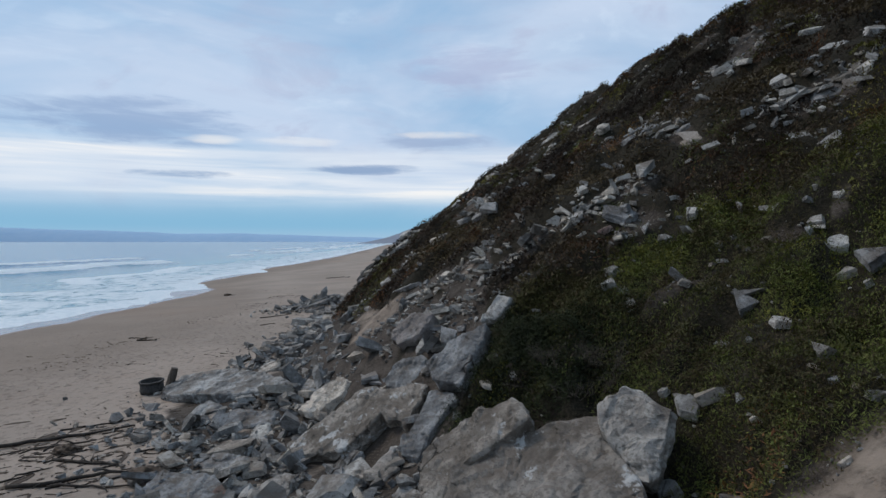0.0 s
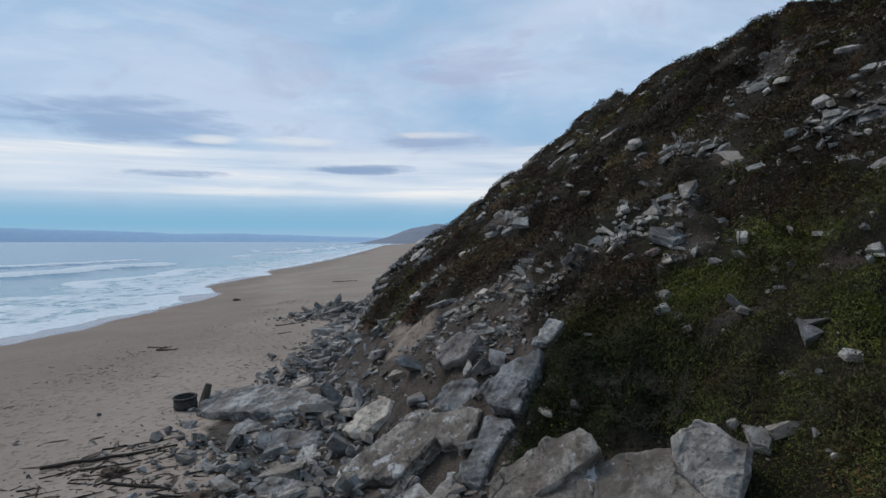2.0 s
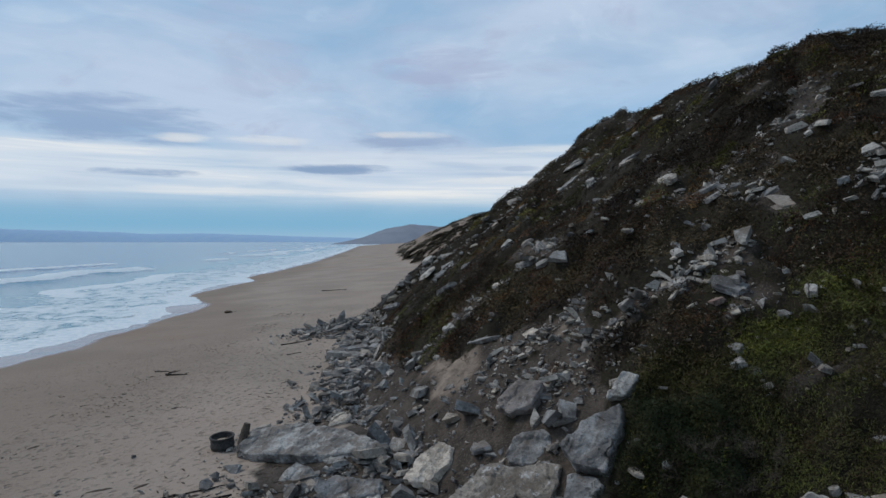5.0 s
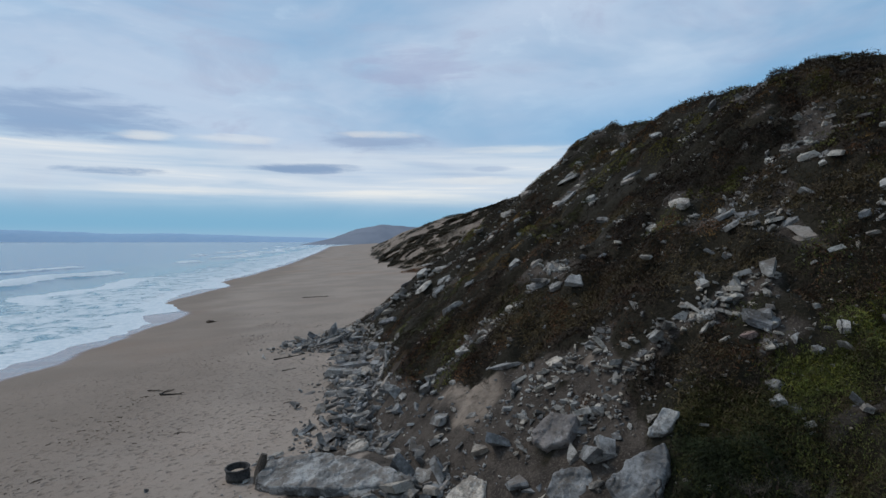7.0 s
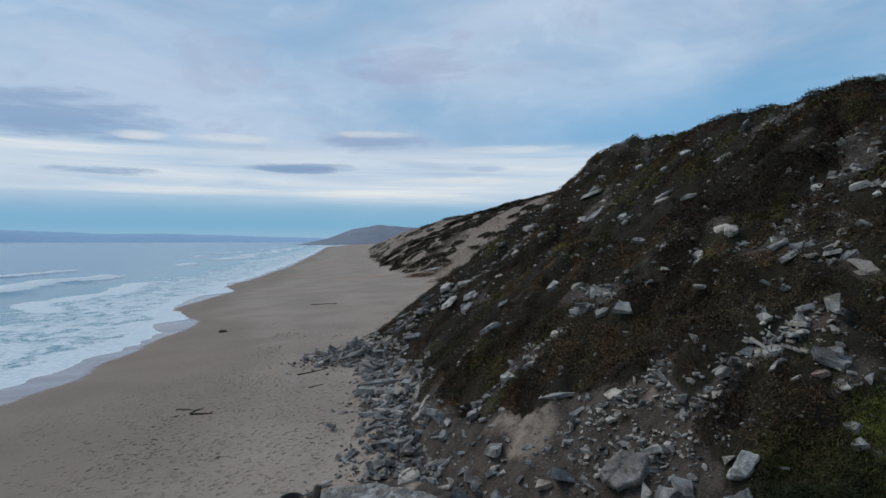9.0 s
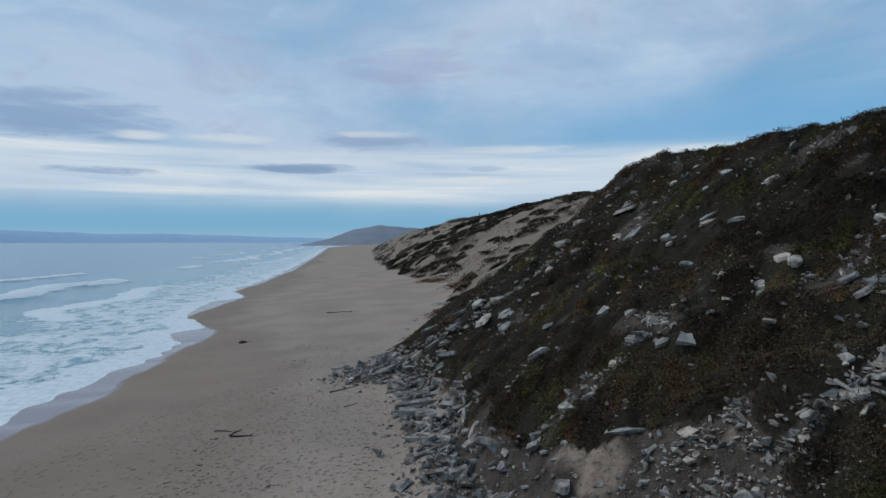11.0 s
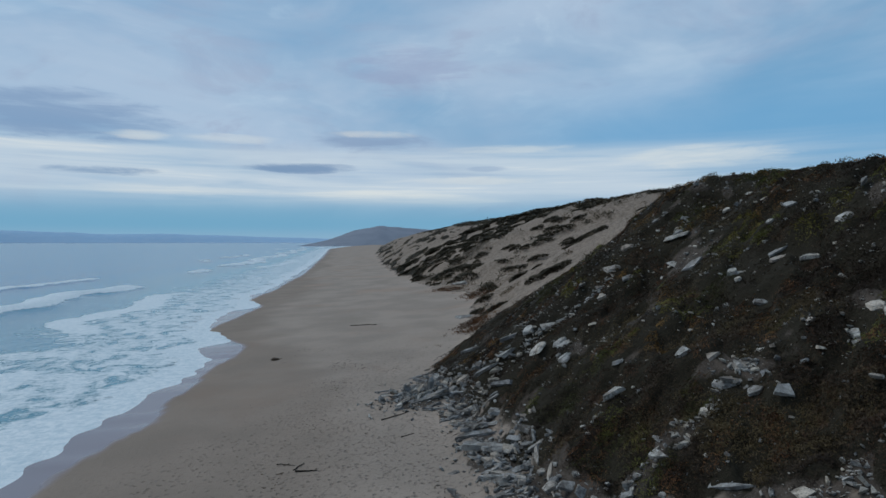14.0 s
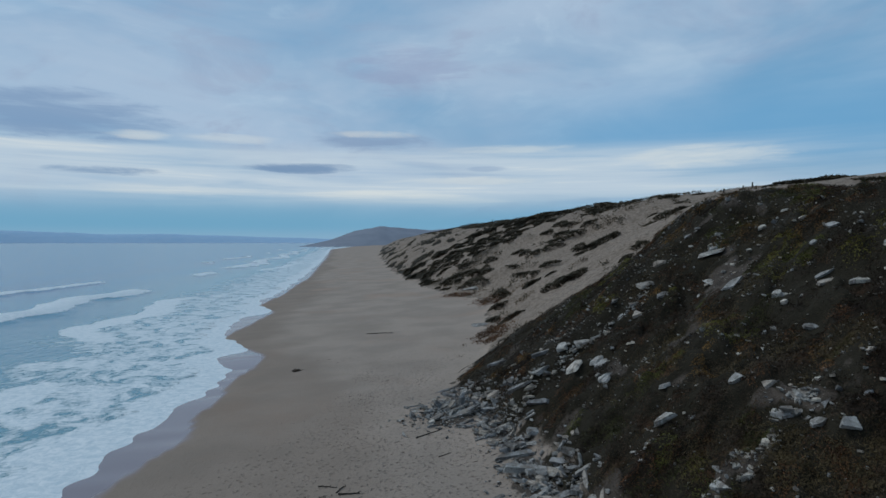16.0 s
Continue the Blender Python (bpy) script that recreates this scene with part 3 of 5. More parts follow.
def raw_mesh(name, co, faces, mat, soft=False):
    """A mesh from arrays: points and equal-sided faces."""
    co, faces = np.ascontiguousarray(co, np.float32), np.ascontiguousarray(faces, np.int32)
    n, k = faces.shape
    me = bpy.data.meshes.new(name)
    me.vertices.add(len(co))
    me.vertices.foreach_set("co", co.ravel())
    me.loops.add(n * k)
    me.loops.foreach_set("vertex_index", faces.ravel())
    me.polygons.add(n)
    me.polygons.foreach_set("loop_start", np.arange(0, n * k, k, dtype=np.int32))
    me.polygons.foreach_set("loop_total", np.full(n, k, np.int32))
    me.polygons.foreach_set("use_smooth", np.full(n, soft))
    me.materials.append(mat)
    me.update(calc_edges=True)
    return me


def soil_at(x, y):
    s = toe_side(x, y)
    return np.maximum(smooth(-0.3 - 1.2 * smooth(25, 21, y) * smooth(10, 13, y), 1.2 - 1.2 * smooth(25, 21, y), s + 0.5 * fbm(x, y, 1.6, 3, 47)), smooth(0.25, 0.6, rocky_at(x, y) + 0.2 * fbm(x, y, 0.8, 2, 49)))


def wet_at(x, y):
    reach = table(RUN_UP, y) + 0.3 * value_noise(y / 3.0, y * 0, 93)
    return smooth(reach, reach - 0.35, x - table(SHORE, y)) * 0.95


def damp_at(x, y):
    reach = 8.5 + 3.5 * smooth(70, 45, y) + 2.0 * np.sin(y / 19.0) + 1.5 * fbm(x, y, 6.0, 2, 95)
    return smooth(reach, reach - 4.5, x - table(SHORE, y))


def dry_at(x, y):
    return smooth(7, 10, x - table(SHORE, y)) * smooth(90, 50, y)


def tread_at(x, y):
    s = toe_side(x, y)
    lane = np.maximum(np.exp(-((x + 15.5 - 0.16 * (y - 20)) / 4.5) ** 2), np.exp(-((x + 19.0 - 0.52 * (y - 33)) / 2.2) ** 2)) * smooth(75, 45, y)
    return np.clip(0.25 * smooth(70, 30, y) + lane + 0.5 * np.exp(-((s + 4) / 3) ** 2) * smooth(60, 30, y), 0, 1)


def growth_at(x, y):
    """Plant litter on the soil: none on the loose dune sand."""
    s = toe_side(x, y)
    return cover_at(x, y) * np.maximum(smooth(66, 58, y + 0.75 * np.clip(s, 0, 20)), smooth(110, 170, y))


GX = stretch((-3200, 900), (-400, 60), (-60, 3), (-34, 0.5), (-14, 0.3), (-11, 0.17), (13, 0.17), (20, 0.3), (42, 0.6), (120, 6), (600, 60), (3000, 700))
GY = stretch((-300, 60), (-20, 3), (2, 0.3), (5, 0.16), (28, 0.17), (44, 0.25), (70, 0.4), (130, 0.8), (300, 4), (1000, 30), (4800, 600))
ground_sheet = sheet("ground", GX, GY, ground, GROUND,
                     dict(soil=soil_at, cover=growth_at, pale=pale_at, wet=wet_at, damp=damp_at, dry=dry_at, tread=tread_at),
                     "pale sandy beach rising to a steep crumbling slope", "ground")


def sea_height(x, y):
    off = shore_at(y) - x
    swell = 0.16 * np.sin(off / 5.2 + 0.8 * np.sin(y / 41.0)) * smooth(6, 30, off) * smooth(400, 60, off)
    return swell + 0.75 * crest_at(x, y) * smooth(24, 34, off) - 0.05 * smooth(0, -6, off)


def crest_at(x, y):
    off = shore_at(y) - x + 3.5 * np.sin(y / 23.0) + 2.0 * value_noise(y / 9.0, y * 0, 77)
    first = 1.1 * np.exp(-((off - 34) / 3.6) ** 2) * smooth(-0.75, -0.1, value_noise(y / 30.0 + 0.35, y * 0, 71))
    second = 0.9 * np.exp(-((off - 62) / 2.6) ** 2) * smooth(-0.15, 0.35, value_noise(y / 45.0 + 0.2, y * 0, 73))
    inner = 0.9 * np.exp(-((off - 16) / 3.4) ** 2) * smooth(-0.4, 0.2, value_noise(y / 21.0 + 0.7, y * 0, 75))
    return np.maximum(np.maximum(first, second), inner)


SX = stretch((-4500, 900), (-600, 60), (-130, 3), (-80, 0.7), (-20, 0.5))
SY = stretch((-300, 60), (0, 1.0), (140, 1.2), (260, 3), (700, 25), (4800, 700))
sheet("water", SX, SY, sea_height, SEA, dict(off=lambda x, y: shore_at(y) - x, crest=crest_at),
      "teal sea with white breaking waves and foam at its edge", "sea")


def ridge(name, x0, x1, y, heights, deep, mat, label):
    """A far ridge of hills along x at distance y, with a rounded back."""
    xs = np.linspace(x0, x1, 160)
    base = np.interp(np.linspace(0, 1, 160), np.linspace(0, 1, len(heights)), heights)
    base = base * (1 + 0.06 * fbm(xs, xs * 0, (x1 - x0) / 14.0, 4, int(abs(y)) % 97))
    rows = [np.stack([xs, np.full(160, y - deep * (1 - f)), base * h], -1) for f, h in ((0, 0.0), (0.35, 0.55), (0.8, 0.93), (1.0, 1.0), (1.4, 0.8), (2.0, 0.0))]
    co = np.concatenate(rows)
    i = (np.arange(5)[:, None] * 160 + np.arange(159)[None, :]).ravel()
    ob = new(name, raw_mesh(name, co, np.stack([i, i + 1, i + 161, i + 160], -1), mat, True))
    return tagged(ob, label, "hills", kind="structure")


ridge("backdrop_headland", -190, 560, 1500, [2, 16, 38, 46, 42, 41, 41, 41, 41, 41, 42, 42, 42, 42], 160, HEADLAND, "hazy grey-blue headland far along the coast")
ridge("backdrop_far_coast", -3600, 300, 4300, [108, 112, 96, 80, 70, 58, 62, 50, 38, 28, 22, 18], 200, FAR_LAND, "far coast across the bay, coloured blue for haze")

# ---- rocks ----
def part(name, bm, mat, parent=None, label="", soft=False):
    me = bpy.data.meshes.new(name)
    bm.to_mesh(me)
    bm.free()
    me.materials.append(mat)
    if soft:
        me.polygons.foreach_set("use_smooth", np.ones(len(me.polygons), bool))
    ob = new(name, me)
    ob.parent = parent
    if label:
        tagged(ob, label)
    return ob


def stone_bmesh(rng, chips=5, cuts=0, rough=0.04, broad=False):
    """An angular broken block about one unit across, flat on two sides like a slab."""
    bm = bmesh.new()
    corners = rng.choice((3, 4, 4, 5, 5) if not broad else (4, 5, 5, 6))
    start = rng.uniform(0, 6.28)
    outline = [(start + 6.2832 * (k + rng.uniform(-0.33, 0.33)) / corners, rng.uniform(0.34, 0.74) if not broad else rng.uniform(0.50, 0.70)) for k in range(corners)]
    lean = Vector((rng.uniform(-0.12, 0.12), rng.uniform(-0.12, 0.12), 0))
    low = [bm.verts.new((r * math.cos(a), r * math.sin(a), -0.5 + rng.uniform(-0.1, 0.1))) for a, r in outline]
    wave = 0.012 if broad else 0.06
    bend = 0.12 if broad else 0.35
    tilt = (rng.uniform(-bend, bend), rng.uniform(-bend, bend))
    high = []
    for a, r in outline:
        r *= rng.uniform(0.8, 1.0)
        x, y = r * math.cos(a), r * math.sin(a)
        high.append(bm.verts.new(Vector((x, y, 0.42 + tilt[0] * x + tilt[1] * y + rng.uniform(-wave, wave))) + lean))
    bmesh.ops.convex_hull(bm, input=bm.verts[:])
    for _ in range(chips):
        way = Vector((rng.uniform(-1, 1), rng.uniform(-1, 1), rng.uniform(-0.3, 0.35 if broad else 0.9))).normalized()
        far = max(v.co.dot(way) for v in bm.verts)
        geom = bm.verts[:] + bm.edges[:] + bm.faces[:]
        cut = bmesh.ops.bisect_plane(bm, geom=geom, plane_co=way * far * rng.uniform(0.68, 0.92), plane_no=way, clear_outer=True)
        rim = [e for e in cut["geom_cut"] if isinstance(e, bmesh.types.BMEdge)]
        if rim:
            bmesh.ops.contextual_create(bm, geom=rim)
    bmesh.ops.remove_doubles(bm, verts=bm.verts, dist=0.01)
    if cuts:
        bmesh.ops.bevel(bm, geom=bm.edges[:], offset=0.018, segments=1, affect="EDGES", clamp_overlap=True)
        bmesh.ops.triangulate(bm, faces=bm.faces[:])
        for _ in range(cuts):
            bmesh.ops.subdivide_edges(bm, edges=[e for e in bm.edges if e.calc_length() > 0.11], cuts=1, use_grid_fill=True)
            bmesh.ops.triangulate(bm, faces=bm.faces[:])
        bm.normal_update()
        seed = Vector((rng.uniform(-50, 50), rng.uniform(-50, 50), 0))
        for v in bm.verts:
            p = v.co * 2.3 + seed
            v.co += v.normal * rough * (0.35 * noise.noise(p) + 0.7 * noise.noise(p * 3.1) + 0.6 * noise.noise(p * 8.0) - 0.9 * max(0, noise.noise(p * 2.0 + Vector((9, 4, 2))) - 0.2))
            # bedding: the sides step in and out in layers
            v.co += Vector((v.normal.x, v.normal.y, 0)) * rough * 0.8 * noise.noise(Vector((v.co.z * 9.0, seed.x, seed.y)))
    bmesh.ops.triangulate(bm, faces=bm.faces[:])
    bmesh.ops.recalc_face_normals(bm, faces=bm.faces[:])
    return bm


def stone_mesh(name, seed, mat, **how):
    me = bpy.data.meshes.new(name)
    bm = stone_bmesh(random.Random(seed), **how)
    bm.to_mesh(me)
    bm.free()
    me.materials.append(mat)
    return me


STONES = {
    "big": [stone_mesh("rock", 100 + k, STONE, chips=2, cuts=3, rough=0.026, broad=True) for k in range(6)],
    "grey": [stone_mesh("rock", 200 + k, STONE, chips=2, cuts=2, rough=0.04) for k in range(8)],
    "pale": [stone_mesh("rock", 300 + k, PALE_STONE, chips=2, cuts=2, rough=0.04) for k in range(7)],
    "red": [stone_mesh("rock", 400 + k, RED_STONE, chips=2, cuts=2, rough=0.04) for k in range(3)],
    "beam": [stone_mesh("rock", 500 + k, STONE, chips=2, cuts=2, rough=0.025) for k in range(3)],
}
SAYS = {
    "big": "large weathered grey stone slab lying among rubble",
    "grey": "angular grey broken stone lying on the slope",
    "pale": "pale angular broken stone lying on the slope",
    "red": "small reddish broken stone among grey rubble",
    "beam": "long narrow grey broken slab in the rubble",
}
ROCK_COUNT = [0]
ROCK_PLACES = []


def slope_frame(x, y):
    e = 0.35
    gx = (ground(x + e, y, False) - ground(x - e, y, False)) / (2 * e)
    gy = (ground(x, y + e, False) - ground(x, y - e, False)) / (2 * e)
    return Vector((-float(gx), -float(gy), 1)).normalized()


def rock(x, y, long, wide, thick, turn, kind="grey", stand=0.0, lift=0.3):
    """A stone at x, y: its sizes, the bearing of its long side, degrees by which it stands up out of the slope."""
    ROCK_COUNT[0] += 1
    k = ROCK_COUNT[0]
    rng = random.Random(k * 7 + 1)
    ROCK_PLACES.append((x, y, 0.5 * (long + wide)))
    up = slope_frame(x, y)
    wild = 0.22 if kind in ("big", "beam") or y > 30 else 0.36
    up = (up + Vector((rng.uniform(-wild, wild) - 0.1, rng.uniform(-wild, wild) - 0.1, 0.25))).normalized()
    ahead = Vector((math.cos(radians(turn)), math.sin(radians(turn)), 0))
    ahead = (ahead - up * ahead.dot(up)).normalized()
    side = up.cross(ahead)
    m = Matrix((ahead, side, up)).transposed().to_4x4()
    if kind in ("grey", "pale") and not stand and k % 3 == 0:
        stand = rng.uniform(10, 26) * rng.choice((-1, 1))
    if kind in ("grey", "pale"):
        wide *= 1.25
        # stones among plants stand clear of them
        grown = float(cover_at(np.float64(x), np.float64(y)))
        thick = 0.55 * thick + 0.07 * grown
        lift = 0.3 + 0.4 * grown
    m = m @ Matrix.Rotation(radians(stand), 4, "X")
    if kind == "big" or (long > 0.8 and y < 24):
        lift = 0.5
    z = float(ground(x, y)) + lift * thick * (1 if abs(stand) < 30 else 1.6)
    ob = new("rock", STONES[kind][k % len(STONES[kind])])
    ob.matrix_world = Matrix.Translation((x, y, z)) @ m @ Matrix.Diagonal((long, wide, thick, 1))
    return tagged(ob, SAYS[kind], "rock", "broken rocks on the slope")


def slab(x, y, z, dip, tilt, thick, mat, outline, label="large broken grey stone slab lying among rubble"):
    """A broken slab over x, y, z above the ground there: its top face by its outline, dipping by tilt towards the bearing dip."""
    k = len(ROCK_PLACES)
    rng = random.Random(k * 13 + 5)
    bm = bmesh.new()
    ring = []
    for (u0, v0), (u1, v1) in zip(outline, outline[1:] + outline[:1]):
        d = math.hypot(u1 - u0, v1 - v0)
        ring.append((u0, v0))
        for f in ((0.37, 0.7) if d > 0.5 else (0.5,)):
            f += rng.uniform(-0.08, 0.08)
            off = rng.gauss(0, 0.035) * min(d, 0.8)
            ring.append((u0 + (u1 - u0) * f - (v1 - v0) / d * off, v0 + (v1 - v0) * f + (u1 - u0) / d * off))
    top = [bm.verts.new((u, v, rng.gauss(0, 0.012))) for u, v in ring]
    mid = [bm.verts.new((u * rng.uniform(0.96, 1.05), v * rng.uniform(0.96, 1.05), -thick * rng.uniform(0.35, 0.6))) for u, v in ring]
    low = [bm.verts.new((u * rng.uniform(0.82, 0.98), v * rng.uniform(0.82, 0.98), -thick * rng.uniform(0.9, 1.1))) for u, v in ring]
    n = len(ring)
    bm.faces.new(top)
    bm.faces.new(low[::-1])
    for a, b in ((top, mid), (mid, low)):
        for j in range(n):
            bm.faces.new((a[j], b[j], b[(j + 1) % n], a[(j + 1) % n]))
    bmesh.ops.recalc_face_normals(bm, faces=bm.faces[:])
    bmesh.ops.triangulate(bm, faces=bm.faces[:])
    bmesh.ops.bevel(bm, geom=[e for e in bm.edges if len(e.link_faces) == 2 and e.calc_face_angle(0) > 0.6], offset=0.02, segments=1, affect="EDGES", clamp_overlap=True)
    bmesh.ops.triangulate(bm, faces=bm.faces[:])
    for _ in range(4):
        bmesh.ops.subdivide_edges(bm, edges=[e for e in bm.edges if e.calc_length() > 0.085], cuts=1, use_grid_fill=True)
        bmesh.ops.triangulate(bm, faces=bm.faces[:])
    bm.normal_update()
    seed = Vector((rng.uniform(-50, 50), rng.uniform(-50, 50), 0))
    for v in bm.verts:
        p = v.co + seed
        flake = noise.noise(p * 1.7)
        v.co += v.normal * (0.022 * noise.noise(p * 1.3) + 0.022 * noise.noise(p * 3.7) + 0.022 * noise.noise(p * 9.0) + 0.012 * noise.noise(p * 21.0) + (0.035 if flake > 0.12 else 0.0) + (0.03 if noise.noise(p * 2.9) > 0.2 else 0.0))
    ROCK_PLACES.append((x, y, 0.8 * max(math.hypot(u, v) for u, v in outline) * 2))
    ob = part("rock", bm, mat)
    d, a = radians(dip), radians(tilt)
    up = Vector((math.cos(d) * math.sin(a), math.sin(d) * math.sin(a), math.cos(a)))
    down = Vector((math.cos(d) * math.cos(a), math.sin(d) * math.cos(a), -math.sin(a)))
    ob.matrix_world = Matrix.Translation((x, y, float(ground(x, y)) + z)) @ Matrix((down, up.cross(down), up)).transposed().to_4x4()
    return tagged(ob, label, "rock", "broken rocks on the slope")


# the large slabs above the beach
slab(1.57, 8.16, 0.74, -126, 31, 0.55, TAN_STONE, [(1.25, -1.25), (0.54, -1.44), (-0.25, -1.05), (-0.64, -0.39), (-0.92, 0.22), (-0.46, 0.53), (-0.16, 0.88), (0.19, 1.19), (0.44, 1.31)])
slab(2.52, 7.98, 0.77, -116, 53, 0.50, STONE, [(-0.30, -0.50), (-0.60, -0.19), (-0.52, 0.11), (-0.34, 0.44), (0.06, 0.39), (0.65, 0.24), (0.63, 0.07), (0.32, -0.14), (0.10, -0.42)])
slab(0.37, 8.89, 0.68, -138, 42, 0.60, TAN_STONE, [(1.02, -0.21), (0.36, -0.69), (-0.17, -0.48), (-0.64, -0.22), (-0.91, 0.24), (-0.71, 0.70), (-0.29, 0.49), (0.46, 0.02), (0.88, 0.15)])
slab(-0.26, 10.50, 0.21, -132, 42, 0.42, STONE, [(0.41, -0.25), (-0.57, -0.40), (-0.69, 0.07), (-0.52, 0.32), (-0.01, 0.18), (0.69, 0.23), (0.68, -0.15)])
slab(-1.63, 11.45, 0.50, -135, 37, 0.40, TAN_STONE, [(0.88, -1.30), (-0.70, -0.57), (-1.18, 0.92), (-0.27, 1.11), (-0.35, 0.40), (0.55, 0.23), (1.08, -0.78)])
slab(-0.78, 12.29, 0.12, -124, 46, 0.45, STONE, [(0.20, -0.42), (-0.22, -0.35), (-0.43, 0.19), (-0.17, 0.62), (0.28, 0.23), (0.34, -0.28)])
slab(0.28, 11.11, 0.53, -132, 48, 0.50, STONE, [(0.26, -0.64), (-0.30, -0.33), (-0.78, 0.22), (-0.42, 0.36), (0.10, 0.33), (0.57, 0.34), (0.57, -0.29)])
slab(-6.22, 16.88, 0.37, -138, 17, 0.45, STONE, [(1.12, -1.43), (0.35, -2.01), (-0.62, -0.93), (-0.99, 0.91), (-0.95, 2.79), (-0.01, 1.53), (1.09, -0.85)])
slab(-2.68, 13.98, 0.31, -139, 32, 0.28, PALE_STONE, [(0.67, -0.38), (0.05, -0.38), (-0.57, -0.25), (-0.55, 0.21), (-0.10, 0.48), (0.49, 0.32)])
slab(-4.13, 11.44, 0.08, -108, 18, 0.35, STONE, [(0.04, -0.64), (-0.29, -0.24), (-0.23, 0.58), (0.20, 0.51), (0.29, -0.21)])
slab(-4.95, 15.68, 0.04, -112, 33, 0.25, PALE_STONE, [(0.15, -0.42), (-0.42, 0.09), (-0.05, 0.40), (0.32, -0.07)])
slab(-1.75, 9.90, 0.08, -120, 24, 0.30, STONE, [(0.24, -0.41), (-0.23, -0.11), (-0.25, 0.37), (0.24, 0.15)])
slab(-4.00, 13.15, 0.07, -121, 36, 0.30, PALE_STONE, [(0.35, -0.17), (-0.18, -0.20), (-0.30, 0.04), (0.13, 0.33)])
slab(-3.69, 10.04, 0.04, -108, 40, 0.30, RED_STONE, [(0.13, -0.30), (-0.19, -0.05), (0.06, 0.35)])
slab(-4.23, 10.22, 0.12, -99, 18, 0.50, STONE, [(0.39, -0.90), (-0.41, -0.79), (-0.38, 0.20), (0.02, 0.68), (0.38, 0.81)])
slab(-0.71, 13.57, 0.25, -135, 45, 0.40, WARM_STONE, [(0.26, -0.52), (-0.43, -0.19), (-0.43, 0.39), (0.14, 0.38), (0.46, -0.06)])
slab(1.05, 11.90, 0.30, -124, 64, 0.34, PALE_STONE, [(0.30, -0.28), (-0.28, -0.06), (-0.23, 0.26), (0.21, 0.08)])
slab(-1.09, 10.22, 0.12, -121, 36, 0.40, STONE, [(0.03, -0.15), (-0.41, 0.00), (-0.08, 0.37), (0.30, 0.21), (0.16, -0.44)])
slab(-2.78, 10.18, 0.08, -124, 21, 0.30, STONE, [(0.30, -0.39), (-0.28, -0.17), (-0.24, 0.15), (0.22, 0.41)])
slab(-5.99, 15.31, 0.05, -117, 26, 0.30, STONE, [(0.33, -0.34), (-0.44, -0.31), (-0.20, 0.42), (0.32, 0.24)])
slab(-4.58, 14.04, 0.11, -124, 21, 0.30, STONE, [(0.30, -0.74), (-0.27, -0.60), (-0.45, 0.60), (-0.04, 0.86), (0.46, -0.12)])
slab(-3.48, 16.00, 0.05, -127, 30, 0.25, STONE, [(0.09, 0.31), (-0.30, 0.26), (-0.22, -0.34), (0.43, -0.23)])
slab(-0.53, 9.22, 0.09, -127, 30, 0.30, STONE, [(0.11, -0.29), (-0.21, -0.18), (-0.10, 0.18), (0.19, 0.28)])
slab(-1.85, 10.88, 0.05, -127, 30, 0.25, STONE, [(0.07, -0.40), (-0.38, 0.22), (0.07, 0.26), (0.24, -0.08)])
# stones on the face and along its foot
rock(2.99, 14.06, 0.58, 0.30, 0.18, -16, "pale")
rock(3.64, 13.00, 0.71, 0.34, 0.21, -42, "grey")
rock(3.81, 14.21, 0.44, 0.48, 0.22, -30, "grey")
rock(3.31, 14.77, 0.31, 0.26, 0.14, -31, "pale")
rock(3.42, 12.90, 0.38, 0.23, 0.14, -30, "red")
rock(4.08, 12.30, 0.42, 0.21, 0.13, -10, "grey")
rock(4.40, 12.00, 0.40, 0.18, 0.11, -41, "grey")
rock(4.83, 11.91, 0.30, 0.24, 0.14, -37, "pale")
rock(3.10, 11.44, 0.35, 0.30, 0.16, -24, "pale")
rock(3.21, 11.79, 0.28, 0.20, 0.12, -37, "grey")
rock(4.56, 9.49, 0.55, 0.43, 0.25, -30, "grey")
rock(6.31, 10.26, 0.30, 0.25, 0.14, -23, "pale")
rock(6.72, 10.36, 0.23, 0.17, 0.10, -18, "pale")
rock(6.28, 9.70, 0.37, 0.29, 0.17, -39, "pale")
rock(5.95, 9.90, 0.16, 0.13, 0.07, -17, "grey")
rock(6.08, 9.20, 0.47, 0.18, 0.11, -45, "grey")
rock(6.38, 9.00, 0.50, 0.45, 0.22, -23, "grey")
rock(6.14, 8.84, 0.15, 0.12, 0.07, -47, "pale")
rock(5.80, 14.73, 1.95, 0.41, 0.24, -37, "grey")
rock(4.92, 18.80, 0.49, 0.37, 0.22, -17, "pale")
rock(5.01, 16.13, 0.51, 0.24, 0.14, 8, "grey")
rock(4.13, 19.34, 0.28, 0.19, 0.11, -36, "pale")
rock(5.99, 15.14, 0.58, 0.27, 0.16, -37, "grey")
rock(6.88, 13.84, 0.38, 0.25, 0.15, -38, "grey")
rock(7.57, 13.69, 0.83, 0.33, 0.20, -24, "pale")
rock(7.79, 14.15, 0.48, 0.34, 0.21, -7, "pale")
rock(8.17, 13.85, 0.37, 0.30, 0.17, 5, "grey")
rock(8.21, 13.19, 0.66, 0.48, 0.29, -45, "grey")
rock(7.39, 12.63, 0.40, 0.34, 0.18, -27, "grey")
rock(7.55, 11.83, 0.53, 0.36, 0.22, -59, "pale")
rock(9.82, 16.22, 0.93, 0.23, 0.14, -60, "pale")
rock(8.96, 14.81, 0.50, 0.25, 0.15, -45, "grey")
rock(9.30, 14.41, 0.71, 0.21, 0.12, -42, "pale")
rock(8.81, 12.75, 0.52, 0.37, 0.22, -9, "pale")
rock(8.75, 13.20, 0.41, 0.26, 0.16, -41, "grey")
